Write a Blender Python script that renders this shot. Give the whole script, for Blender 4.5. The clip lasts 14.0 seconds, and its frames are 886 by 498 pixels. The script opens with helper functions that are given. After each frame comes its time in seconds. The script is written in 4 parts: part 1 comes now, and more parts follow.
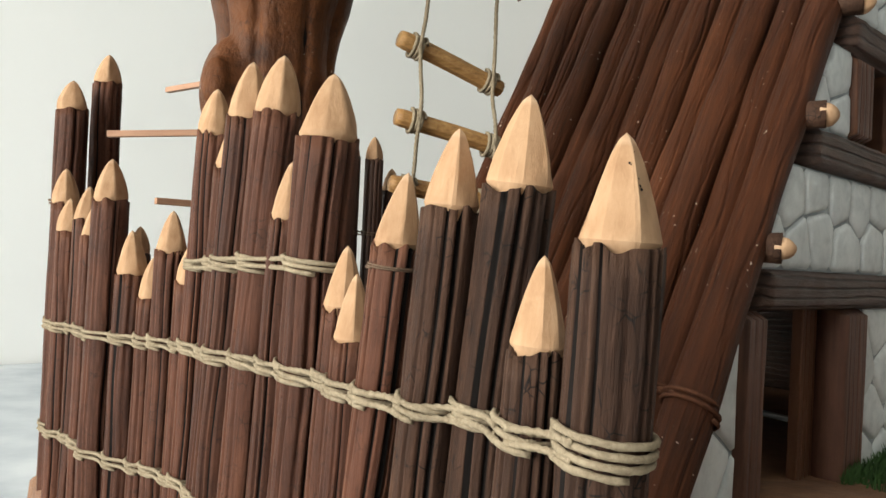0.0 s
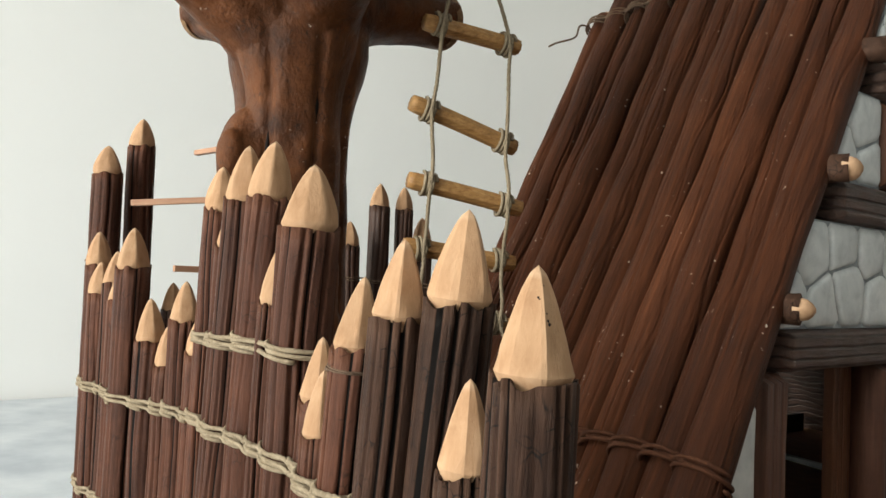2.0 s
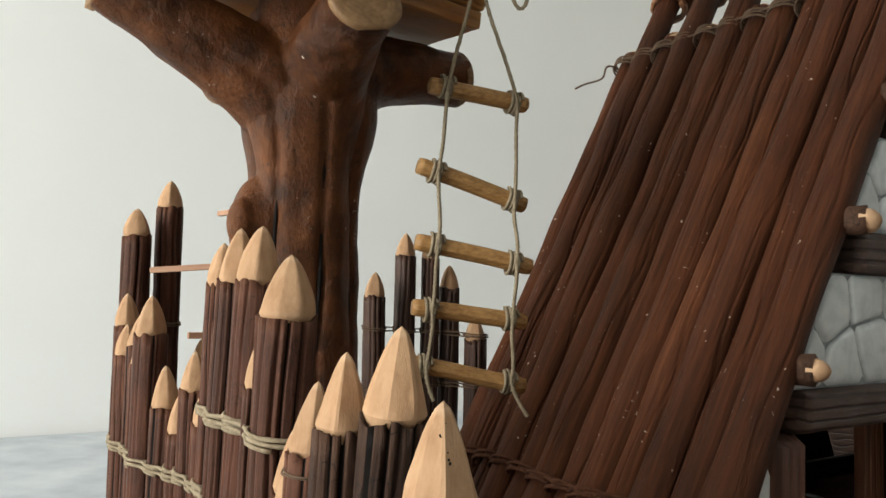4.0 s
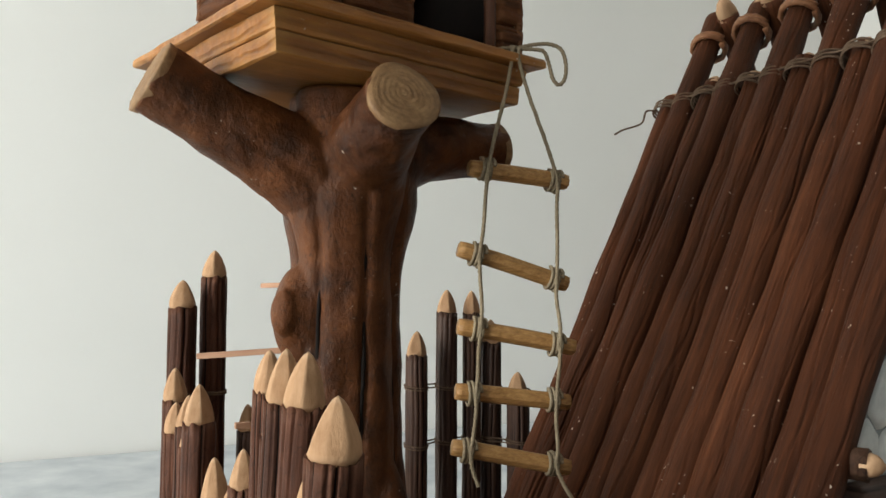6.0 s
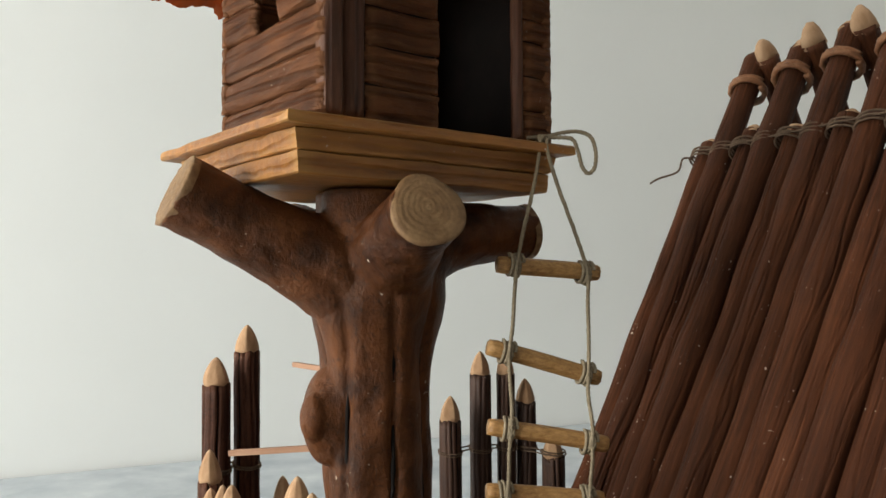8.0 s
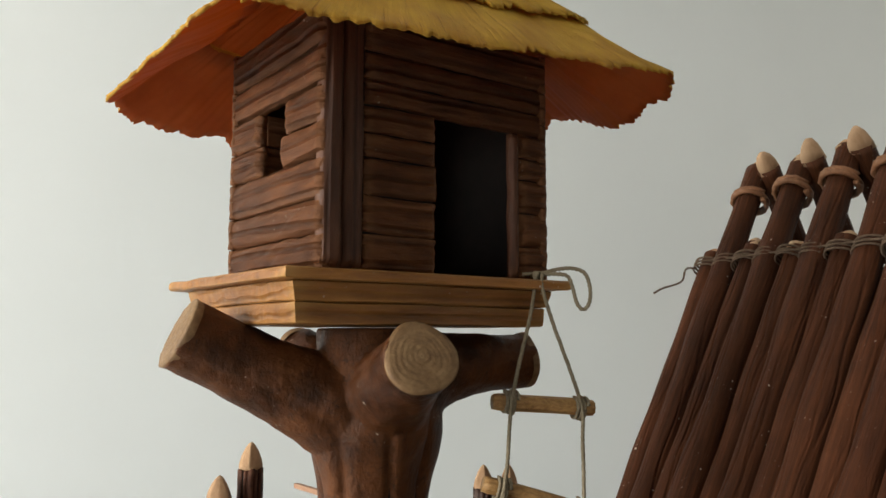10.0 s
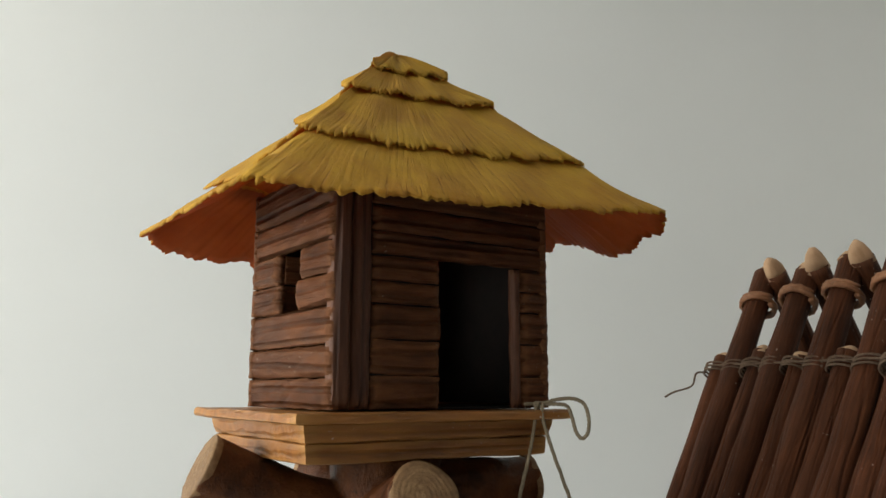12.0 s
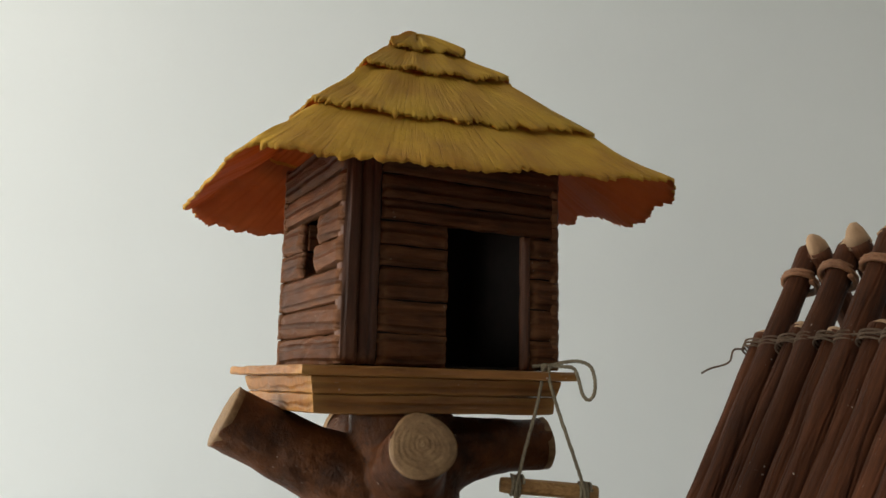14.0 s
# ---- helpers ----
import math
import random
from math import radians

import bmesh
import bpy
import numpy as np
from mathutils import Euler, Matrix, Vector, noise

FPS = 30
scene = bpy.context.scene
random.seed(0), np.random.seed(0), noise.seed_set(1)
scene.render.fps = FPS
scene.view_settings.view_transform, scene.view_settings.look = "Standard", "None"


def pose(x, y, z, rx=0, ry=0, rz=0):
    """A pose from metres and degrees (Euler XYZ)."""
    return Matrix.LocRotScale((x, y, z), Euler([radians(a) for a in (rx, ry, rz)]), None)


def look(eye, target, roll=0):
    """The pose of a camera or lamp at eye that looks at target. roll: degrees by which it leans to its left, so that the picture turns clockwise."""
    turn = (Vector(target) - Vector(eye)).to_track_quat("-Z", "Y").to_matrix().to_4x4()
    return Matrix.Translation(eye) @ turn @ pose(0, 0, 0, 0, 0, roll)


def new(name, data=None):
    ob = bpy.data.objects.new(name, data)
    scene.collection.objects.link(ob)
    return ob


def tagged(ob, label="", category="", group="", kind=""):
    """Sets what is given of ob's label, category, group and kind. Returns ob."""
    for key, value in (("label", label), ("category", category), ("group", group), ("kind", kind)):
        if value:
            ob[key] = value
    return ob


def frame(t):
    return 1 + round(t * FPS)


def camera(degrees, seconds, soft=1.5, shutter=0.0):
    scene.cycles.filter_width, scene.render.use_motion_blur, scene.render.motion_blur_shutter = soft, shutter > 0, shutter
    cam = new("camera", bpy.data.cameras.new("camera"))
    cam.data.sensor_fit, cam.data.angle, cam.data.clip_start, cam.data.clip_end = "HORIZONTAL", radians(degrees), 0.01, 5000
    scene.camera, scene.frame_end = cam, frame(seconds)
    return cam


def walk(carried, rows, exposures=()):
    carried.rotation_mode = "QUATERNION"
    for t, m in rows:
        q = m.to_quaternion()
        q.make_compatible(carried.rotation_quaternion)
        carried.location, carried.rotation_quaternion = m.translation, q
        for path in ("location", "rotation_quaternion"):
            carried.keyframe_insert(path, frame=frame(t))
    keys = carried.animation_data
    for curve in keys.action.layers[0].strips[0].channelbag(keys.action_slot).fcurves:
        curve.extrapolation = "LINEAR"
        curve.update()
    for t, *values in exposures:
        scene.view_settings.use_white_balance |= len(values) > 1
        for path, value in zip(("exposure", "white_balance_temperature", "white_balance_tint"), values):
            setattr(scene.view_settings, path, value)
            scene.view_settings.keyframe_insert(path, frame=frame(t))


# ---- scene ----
cam = camera(56.9, 14.0)
PATH = [
    (0, (0.03, 0.04, 0.145), (0.004, 2.039, 0.168), 2.8),
    (0.5, (0.033, 0.035, 0.151), (-0.014, 2.034, 0.202), 2.7),
    (1, (0.038, 0.034, 0.155), (-0.046, 2.032, 0.216), 2.8),
    (1.5, (0.045, 0.036, 0.159), (-0.089, 2.03, 0.225), 2.8),
    (2, (0.054, 0.038, 0.164), (-0.131, 2.028, 0.238), 2.3),
    (2.5, (0.063, 0.041, 0.167), (-0.176, 2.025, 0.239), 2.3),
    (3, (0.074, 0.036, 0.171), (-0.215, 2.013, 0.257), 2.5),
    (3.5, (0.079, 0.035, 0.176), (-0.233, 2.008, 0.28), 2.1),
    (3.7, (0.08, 0.038, 0.179), (-0.242, 2.008, 0.298), 1.8),
    (5.8, (0.08, 0.034, 0.222), (-0.341, 1.986, 0.339), 0.4),
    (6, (0.078, 0.035, 0.227), (-0.351, 1.985, 0.337), 0.5),
    (6.5, (0.078, 0.038, 0.241), (-0.376, 1.984, 0.326), 0.1),
    (7, (0.079, 0.04, 0.255), (-0.402, 1.981, 0.308), -0.1),
    (7.5, (0.081, 0.041, 0.271), (-0.426, 1.975, 0.305), -0.0),
    (8, (0.083, 0.039, 0.284), (-0.442, 1.968, 0.35), -0.2),
    (8.2, (0.081, 0.041, 0.287), (-0.437, 1.971, 0.368), -0.2),
    (10.5, (0.106, 0.023, 0.333), (-0.488, 1.916, 0.587), 0.2),
    (11, (0.113, 0.014, 0.345), (-0.497, 1.896, 0.642), 0.2),
    (11.5, (0.118, 0.005, 0.357), (-0.501, 1.878, 0.684), 0.3),
    (12, (0.124, 0.003, 0.361), (-0.526, 1.863, 0.701), 0.2),
    (12.5, (0.136, 0.001, 0.36), (-0.565, 1.842, 0.702), 0.3),
    (13, (0.15, 0.001, 0.357), (-0.609, 1.82, 0.697), 0.8),
    (13.5, (0.164, 0.002, 0.352), (-0.651, 1.796, 0.689), 1.2),
    (14, (0.172, 0.003, 0.342), (-0.684, 1.781, 0.67), 1.3),
]
walk(cam, [(t, look(eye, target, roll)) for t, eye, target, roll in PATH],
     [(0.0, 0.32), (1.5, 0.26), (3.0, 0.14), (6.5, -0.05), (8.0, -0.06), (11.0, -0.19), (14.0, -0.33)])

# ---- light ----
world = bpy.data.worlds.new("world")
scene.world = world
world.use_nodes = True
wn = world.node_tree.nodes
wbg = wn["Background"]
sky = wn.new("ShaderNodeTexSky")
sky.sky_type, sky.sun_disc = "NISHITA", False
sky.sun_elevation, sky.sun_rotation = radians(38), radians(230)
world.node_tree.links.new(sky.outputs[0], wbg.inputs[0])
wbg.inputs[1].default_value = 0.10

# axes of the room: WA runs along the back wall, WN points at it
WN = Vector((-0.643, 0.766, 0.0))
WA = Vector((0.766, 0.643, 0.0))
ROOM = Matrix((WA, WN, (0, 0, 1))).transposed().to_4x4()
BACK = 1.77
TABLE_Z = -0.10
FLOOR_Z = -0.85
CEIL_Z = 1.75
SIDE = -2.9          # the wall with the window, along WA


def room_at(a, n, z):
    return WA * a + WN * n + Vector((0, 0, z))


lamp = bpy.data.lights.new("window_daylight", "AREA")
lamp.shape, lamp.size, lamp.size_y = "RECTANGLE", 2.0, 1.6
lamp.energy = 128.0
lamp.color = (0.99, 1.0, 0.945)
lamp_ob = new("window_daylight", lamp)
lamp_ob.matrix_world = look(room_at(SIDE + 0.06, 0.25, 0.75), room_at(0, 0.45, 0.32))


# ---- materials ----
def nodes_of(name, rough=0.6, metal=0.0, spec=0.5):
    m = bpy.data.materials.new(name)
    m.use_nodes = True
    nt = m.node_tree
    b = nt.nodes["Principled BSDF"]
    b.inputs["Roughness"].default_value = rough
    b.inputs["Metallic"].default_value = metal
    b.inputs["Specular IOR Level"].default_value = spec
    return m, nt, b


def ramp(nt, fac, stops):
    r = nt.nodes.new("ShaderNodeValToRGB")
    els = r.color_ramp.elements
    els[0].position, els[0].color = stops[0][0], (*stops[0][1], 1)
    els[1].position, els[1].color = stops[-1][0], (*stops[-1][1], 1)
    for p, c in stops[1:-1]:
        e = els.new(p)
        e.color = (*c, 1)
    nt.links.new(fac, r.inputs[0])
    return r.outputs[0]


def coords(nt, scale=(1, 1, 1), random_shift=True):
    tc = nt.nodes.new("ShaderNodeTexCoord")
    mp = nt.nodes.new("ShaderNodeMapping")
    mp.inputs["Scale"].default_value = scale
    nt.links.new(tc.outputs["Object"], mp.inputs[0])
    if random_shift:
        info = nt.nodes.new("ShaderNodeObjectInfo")
        mul = nt.nodes.new("ShaderNodeMath")
        mul.operation, mul.inputs[1].default_value = "MULTIPLY", 7.0
        nt.links.new(info.outputs["Random"], mul.inputs[0])
        nt.links.new(mul.outputs[0], mp.inputs["Location"])
    return mp.outputs[0]


def noise_tex(nt, vec, scale, detail=6, rough=0.6, dist=0.0):
    n = nt.nodes.new("ShaderNodeTexNoise")
    n.inputs["Scale"].default_value = scale
    n.inputs["Detail"].default_value = detail
    n.inputs["Roughness"].default_value = rough
    n.inputs["Distortion"].default_value = dist
    nt.links.new(vec, n.inputs["Vector"])
    return n.outputs["Fac"]


def mix(nt, fac, a, b, mode="MIX"):
    m = nt.nodes.new("ShaderNodeMix")
    m.data_type, m.blend_type = "RGBA", mode
    for sock, val in ((m.inputs[0], fac), (m.inputs[6], a), (m.inputs[7], b)):
        if isinstance(val, (int, float)):
            sock.default_value = val
        elif isinstance(val, tuple):
            sock.default_value = (*val, 1)
        else:
            nt.links.new(val, sock)
    return m.outputs[2]


def bump(nt, b, height, strength, distance):
    n = nt.nodes.new("ShaderNodeBump")
    n.inputs["Strength"].default_value = strength
    n.inputs["Distance"].default_value = distance
    nt.links.new(height, n.inputs["Height"])
    nt.links.new(n.outputs[0], b.inputs["Normal"])


def object_tint(nt, colour, spread):
    """Lightens and darkens a colour a little from one object to the next."""
    info = nt.nodes.new("ShaderNodeObjectInfo")
    hsv = nt.nodes.new("ShaderNodeHueSaturation")
    mr = nt.nodes.new("ShaderNodeMapRange")
    mr.inputs["To Min"].default_value, mr.inputs["To Max"].default_value = 1 - spread, 1 + spread
    nt.links.new(info.outputs["Random"], mr.inputs[0])
    nt.links.new(mr.outputs[0], hsv.inputs["Value"])
    nt.links.new(colour, hsv.inputs["Color"])
    return hsv.outputs[0]


def worn_or_creased(nt, colour, light, lo=0.52, hi=0.60, amount=0.6):
    """Raised edges rubbed lighter, as on dry-brushed paint; a falling range darkens creases instead."""
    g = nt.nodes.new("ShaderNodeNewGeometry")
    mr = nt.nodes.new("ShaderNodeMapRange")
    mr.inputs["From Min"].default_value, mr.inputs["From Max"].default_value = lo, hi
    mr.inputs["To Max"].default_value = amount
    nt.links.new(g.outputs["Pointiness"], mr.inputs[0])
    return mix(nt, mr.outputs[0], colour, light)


def grained(name, dark, mid, light, along=(1, 1, 0.12), scale=260, rough=0.5, depth=0.0006, strength=0.5,
            spread=0.15, edge=None, coarse=40, spec=0.4, specks=False, rings=None, cracks=0.0, blend=0.35, crease_dark=None):
    """Wood-like paint: streaks along one axis, blotches at a larger scale."""
    m, nt, b = nodes_of(name, rough, spec=spec)
    v = coords(nt, along)
    streak = noise_tex(nt, v, scale, 8, 0.65, 0.4)
    blotch = noise_tex(nt, coords(nt), coarse, 4, 0.6)
    c1 = ramp(nt, streak, [(0.3, dark), (0.52, mid), (0.72, light)])
    c2 = ramp(nt, blotch, [(0.3, dark), (0.65, light)])
    c = mix(nt, blend, c1, c2)
    wave = None
    if rings:          # carved growth lines that wander along the piece
        axis, period, wander, weight = rings
        wt = nt.nodes.new("ShaderNodeTexWave")
        wt.wave_type, wt.bands_direction, wt.wave_profile = "BANDS", axis, "SIN"
        wt.inputs["Scale"].default_value = 0.314 / period
        wt.inputs["Distortion"].default_value = wander
        wt.inputs["Detail"].default_value = 3.0
        wt.inputs["Detail Scale"].default_value = 0.6
        nt.links.new(v, wt.inputs["Vector"])
        wave = wt.outputs["Fac"]
        lines = ramp(nt, wave, [(0.0, (0.30, 0.30, 0.30)), (0.22, (1, 1, 1)), (1.0, (1, 1, 1))])
        c = mix(nt, weight, c, lines, "MULTIPLY")
    if edge:
        c = worn_or_creased(nt, c, edge)
    if crease_dark:           # dark stain in the carved lines, with crease shade put into the colour
        c = worn_or_creased(nt, c, crease_dark, 0.485, 0.40, 0.9)
    if specks:
        sp = noise_tex(nt, coords(nt), 420, 2, 0.5)
        gate = noise_tex(nt, coords(nt), 30, 2, 0.5)
        mm = nt.nodes.new("ShaderNodeMath")
        mm.operation = "MULTIPLY"
        nt.links.new(ramp(nt, sp, [(0.70, (0, 0, 0)), (0.74, (1, 1, 1))]), mm.inputs[0])
        nt.links.new(ramp(nt, gate, [(0.55, (0, 0, 0)), (0.62, (1, 1, 1))]), mm.inputs[1])
        c = mix(nt, mm.outputs[0], c, (0.62, 0.52, 0.42))
    if cracks:         # short cracks across the bark
        vor = nt.nodes.new("ShaderNodeTexVoronoi")
        vor.feature = "DISTANCE_TO_EDGE"
        vor.inputs["Scale"].default_value = 380
        wob = nt.nodes.new("ShaderNodeMapping")
        wob.inputs["Scale"].default_value = (1, 1, 0.75)
        nt.links.new(coords(nt), wob.inputs[0])
        nt.links.new(wob.outputs[0], vor.inputs["Vector"])
        line = ramp(nt, vor.outputs["Distance"], [(0.02, (1, 1, 1)), (0.06, (0, 0, 0))])
        where = ramp(nt, noise_tex(nt, coords(nt), 170, 3, 0.6), [(0.50, (0, 0, 0)), (0.62, (1, 1, 1))])
        both = mix(nt, 1.0, line, where, "MULTIPLY")
        weak = mix(nt, 1.0, both, (cracks, cracks, cracks), "MULTIPLY")
        c = mix(nt, weak, c, (0.010, 0.007, 0.006))
    c = object_tint(nt, c, spread)
    nt.links.new(c, b.inputs["Base Color"])
    fine = noise_tex(nt, v, scale * 2.2, 6, 0.7)
    add = nt.nodes.new("ShaderNodeMath")
    add.operation = "ADD"
    nt.links.new(streak, add.inputs[0])
    nt.links.new(fine, add.inputs[1])
    if wave:
        soft = ramp(nt, wave, [(0.0, (0, 0, 0)), (0.35, (1, 1, 1)), (1.0, (1, 1, 1))])
        add2 = nt.nodes.new("ShaderNodeMath")
        add2.operation = "MULTIPLY_ADD"
        add2.inputs[1].default_value = 1.4
        nt.links.new(soft, add2.inputs[0])
        nt.links.new(add.outputs[0], add2.inputs[2])
        add = add2
    bump(nt, b, add.outputs[0], strength, depth)
    rr = nt.nodes.new("ShaderNodeMapRange")
    rr.inputs["To Min"].default_value, rr.inputs["To Max"].default_value = rough - 0.12, rough + 0.15
    nt.links.new(blotch, rr.inputs[0])
    nt.links.new(rr.outputs[0], b.inputs["Roughness"])
    return m


BARK = grained("stake_bark", (0.0330, 0.0120, 0.0070), (0.0704, 0.0258, 0.0140), (0.1210, 0.0473, 0.0259), (1, 1, 0.08), 420,
               0.55, 0.0007, 0.7, 0.22, edge=(0.1650, 0.0705, 0.0392), coarse=45, cracks=0.5, spec=0.18)
BARK_GREY = grained("stake_bark_grey", (0.016, 0.0080, 0.0052), (0.042, 0.0200, 0.0120), (0.082, 0.040, 0.0245), (1, 1, 0.10), 420,
                    0.6, 0.0008, 0.9, 0.18, edge=(0.120, 0.064, 0.040), coarse=45, cracks=1.0, spec=0.15)
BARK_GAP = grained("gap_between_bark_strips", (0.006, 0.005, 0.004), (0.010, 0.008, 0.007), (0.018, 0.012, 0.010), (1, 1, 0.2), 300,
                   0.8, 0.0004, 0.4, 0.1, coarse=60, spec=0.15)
# darker copy of the stake bark: shade at the back put into the colour
BARK_BACK_SHADE = grained("stake_bark_back_shade", (0.0330, 0.0155, 0.0098), (0.0605, 0.0275, 0.0168), (0.0990, 0.0473, 0.0280), (1, 1, 0.10), 420,
                    0.55, 0.0005, 0.45, 0.2, coarse=45)
BARE = grained("carved_pale_wood", (0.335, 0.182, 0.092), (0.445, 0.262, 0.143), (0.510, 0.325, 0.190), (1, 1, 0.35), 330,
               0.72, 0.0005, 0.5, 0.07, edge=(0.56, 0.38, 0.24), coarse=70, spec=0.2)
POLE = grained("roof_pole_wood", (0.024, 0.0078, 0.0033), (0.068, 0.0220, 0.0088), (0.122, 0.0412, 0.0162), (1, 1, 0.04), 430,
               0.58, 0.0011, 0.8, 0.22, edge=(0.150, 0.058, 0.026), coarse=24, spec=0.12, specks=True, crease_dark=(0.008, 0.0035, 0.002), blend=0.3)
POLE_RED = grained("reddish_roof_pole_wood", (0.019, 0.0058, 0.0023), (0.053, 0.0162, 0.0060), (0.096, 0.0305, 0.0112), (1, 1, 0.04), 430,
                   0.55, 0.0011, 0.8, 0.12, edge=(0.160, 0.060, 0.026), coarse=24, spec=0.14, specks=True, crease_dark=(0.009, 0.0038, 0.002), blend=0.3)
TREE = grained("sculpted_trunk", (0.012, 0.0038, 0.0016), (0.064, 0.0196, 0.0060), (0.175, 0.0600, 0.0175), (1, 1, 0.75), 95,
               0.42, 0.0026, 0.60, 0.0, edge=(0.27, 0.110, 0.042), coarse=42, spec=0.20, specks=True, cracks=0.6, blend=0.6)
DOOR_POST = grained("door_post_wood", (0.055, 0.024, 0.015), (0.125, 0.055, 0.035), (0.19, 0.088, 0.056), (1, 1, 0.07), 230, 0.55, 0.0009,
                    0.6, 0.08, coarse=30, spec=0.25, rings=("X", 0.0070, 6.0, 0.4))
CUT = grained("cut_log_end", (0.12, 0.058, 0.021), (0.23, 0.125, 0.052), (0.32, 0.195, 0.092), (1, 1, 1), 260, 0.6, 0.0006, 0.5, 0.05,
              edge=(0.38, 0.25, 0.13), coarse=60)
DECK = grained("ochre_deck_boards", (0.1400, 0.0468, 0.0097), (0.3100, 0.1152, 0.0240), (0.4500, 0.1935, 0.0450), (0.10, 1, 1), 170, 0.42, 0.0008,
               0.6, 0.06, edge=(0.5200, 0.2790, 0.0825), coarse=24, spec=0.4, specks=True, rings=("Z", 0.0075, 6.0, 0.35))
PLANK = grained("hut_plank", (0.0300, 0.0104, 0.0042), (0.1050, 0.0370, 0.0142), (0.2150, 0.0820, 0.0310), (0.09, 1, 1), 230, 0.45, 0.0012, 0.9,
                0.12, edge=(0.2900, 0.1290, 0.0580), coarse=30, spec=0.12, specks=True, rings=("Z", 0.0095, 9.0, 0.5))
POST = grained("hut_post", (0.0368, 0.0138, 0.0070), (0.0861, 0.0318, 0.0161), (0.1365, 0.0533, 0.0266), (1, 1, 0.07), 230, 0.45, 0.0009, 0.7,
               0.08, edge=(0.2100, 0.0946, 0.0490), coarse=30, spec=0.25, rings=("X", 0.0070, 6.0, 0.5))
BEAM = grained("house_beam", (0.030, 0.017, 0.013), (0.075, 0.042, 0.030), (0.125, 0.070, 0.050), (0.10, 1, 1), 170, 0.55, 0.0012, 0.8,
               0.1, coarse=30, rings=("Z", 0.0055, 7.0, 0.7))
REED = grained("reed_rung", (0.17, 0.075, 0.022), (0.40, 0.205, 0.066), (0.55, 0.32, 0.125), (0.05, 1, 1), 700, 0.5, 0.0004, 0.5, 0.08,
               coarse=60)
TWINE = grained("jute_twine", (0.17, 0.130, 0.083), (0.29, 0.230, 0.152), (0.39, 0.320, 0.223), (1, 1, 1), 900, 0.9, 0.0003, 0.8, 0.06,
                coarse=200, spec=0.1)
TWINE_DARK = grained("brown_cord", (0.075, 0.047, 0.031), (0.14, 0.092, 0.062), (0.21, 0.145, 0.10), (1, 1, 1), 900, 0.85, 0.0003, 0.8,
                     0.06, coarse=200, spec=0.1)
CORD_RED = grained("reddish_brown_cord", (0.045, 0.018, 0.010), (0.090, 0.036, 0.019), (0.14, 0.060, 0.033), (1, 1, 1), 900, 0.8, 0.0003, 0.8, 0.06,
                   coarse=200, spec=0.1)
LEATHER = grained("tan_strap", (0.14, 0.055, 0.022), (0.25, 0.105, 0.045), (0.36, 0.17, 0.08), (1, 1, 1), 300, 0.55, 0.0004, 0.5, 0.1,
                  coarse=80)
MATCH = grained("thin_stick", (0.30, 0.15, 0.085), (0.42, 0.22, 0.13), (0.50, 0.30, 0.19), (0.06, 1, 1), 500, 0.6, 0.0002, 0.3, 0.05,
                coarse=60)
STONE = grained("white_stone", (0.50, 0.53, 0.53), (0.66, 0.69, 0.685), (0.76, 0.78, 0.77), (1, 1, 1), 120, 0.7, 0.0006, 0.4, 0.06,
                coarse=30, spec=0.3)
MORTAR = grained("grey_mortar", (0.20, 0.22, 0.23), (0.32, 0.35, 0.36), (0.42, 0.45, 0.46), (1, 1, 1), 200, 0.8, 0.0006, 0.5, 0.0,
                 coarse=50)
EARTH = grained("painted_earth", (0.10, 0.045, 0.022), (0.20, 0.095, 0.048), (0.30, 0.165, 0.09), (1, 1, 1), 110, 0.6, 0.002, 0.7, 0.0,
                coarse=18)
GRASS = grained("model_grass", (0.015, 0.05, 0.010), (0.035, 0.095, 0.018), (0.07, 0.15, 0.035), (1, 1, 1), 300, 0.7, 0.0003, 0.3, 0.0,
                coarse=60)


def plaster(name, a, b_, scale, rough=0.85):
    m, nt, b = nodes_of(name, rough, spec=0.2)
    v = coords(nt, random_shift=False)
    c = ramp(nt, noise_tex(nt, v, scale, 5, 0.55), [(0.3, a), (0.7, b_)])
    nt.links.new(c, b.inputs["Base Color"])
    bump(nt, b, noise_tex(nt, v, 90, 6, 0.6), 0.12, 0.002)
    return m


WALL = plaster("white_wall_paint", (0.80, 0.80, 0.78), (0.84, 0.84, 0.82), 1.2)
CEILING = plaster("ceiling_paint", (0.80, 0.80, 0.79), (0.83, 0.83, 0.82), 2.0)
FLOOR = grained("oak_floor", (0.17, 0.14, 0.11), (0.26, 0.215, 0.17), (0.33, 0.28, 0.22), (0.1, 1, 1), 20, 0.5, 0.001, 0.2, 0.0, coarse=3)
WALL_LOW_FILL = plaster("dark_grey_low_fill_wall", (0.17, 0.175, 0.17), (0.22, 0.225, 0.22), 3.0)
# near black, so the shade of closed interiors lies in the colour
INSIDE_SHADE = plaster("near_black_inside_shade", (0.010, 0.008, 0.007), (0.018, 0.013, 0.011), 60.0)
CLOTH = plaster("pale_marbled_table_top", (0.42, 0.46, 0.50), (0.66, 0.69, 0.71), 9.0, 0.5)


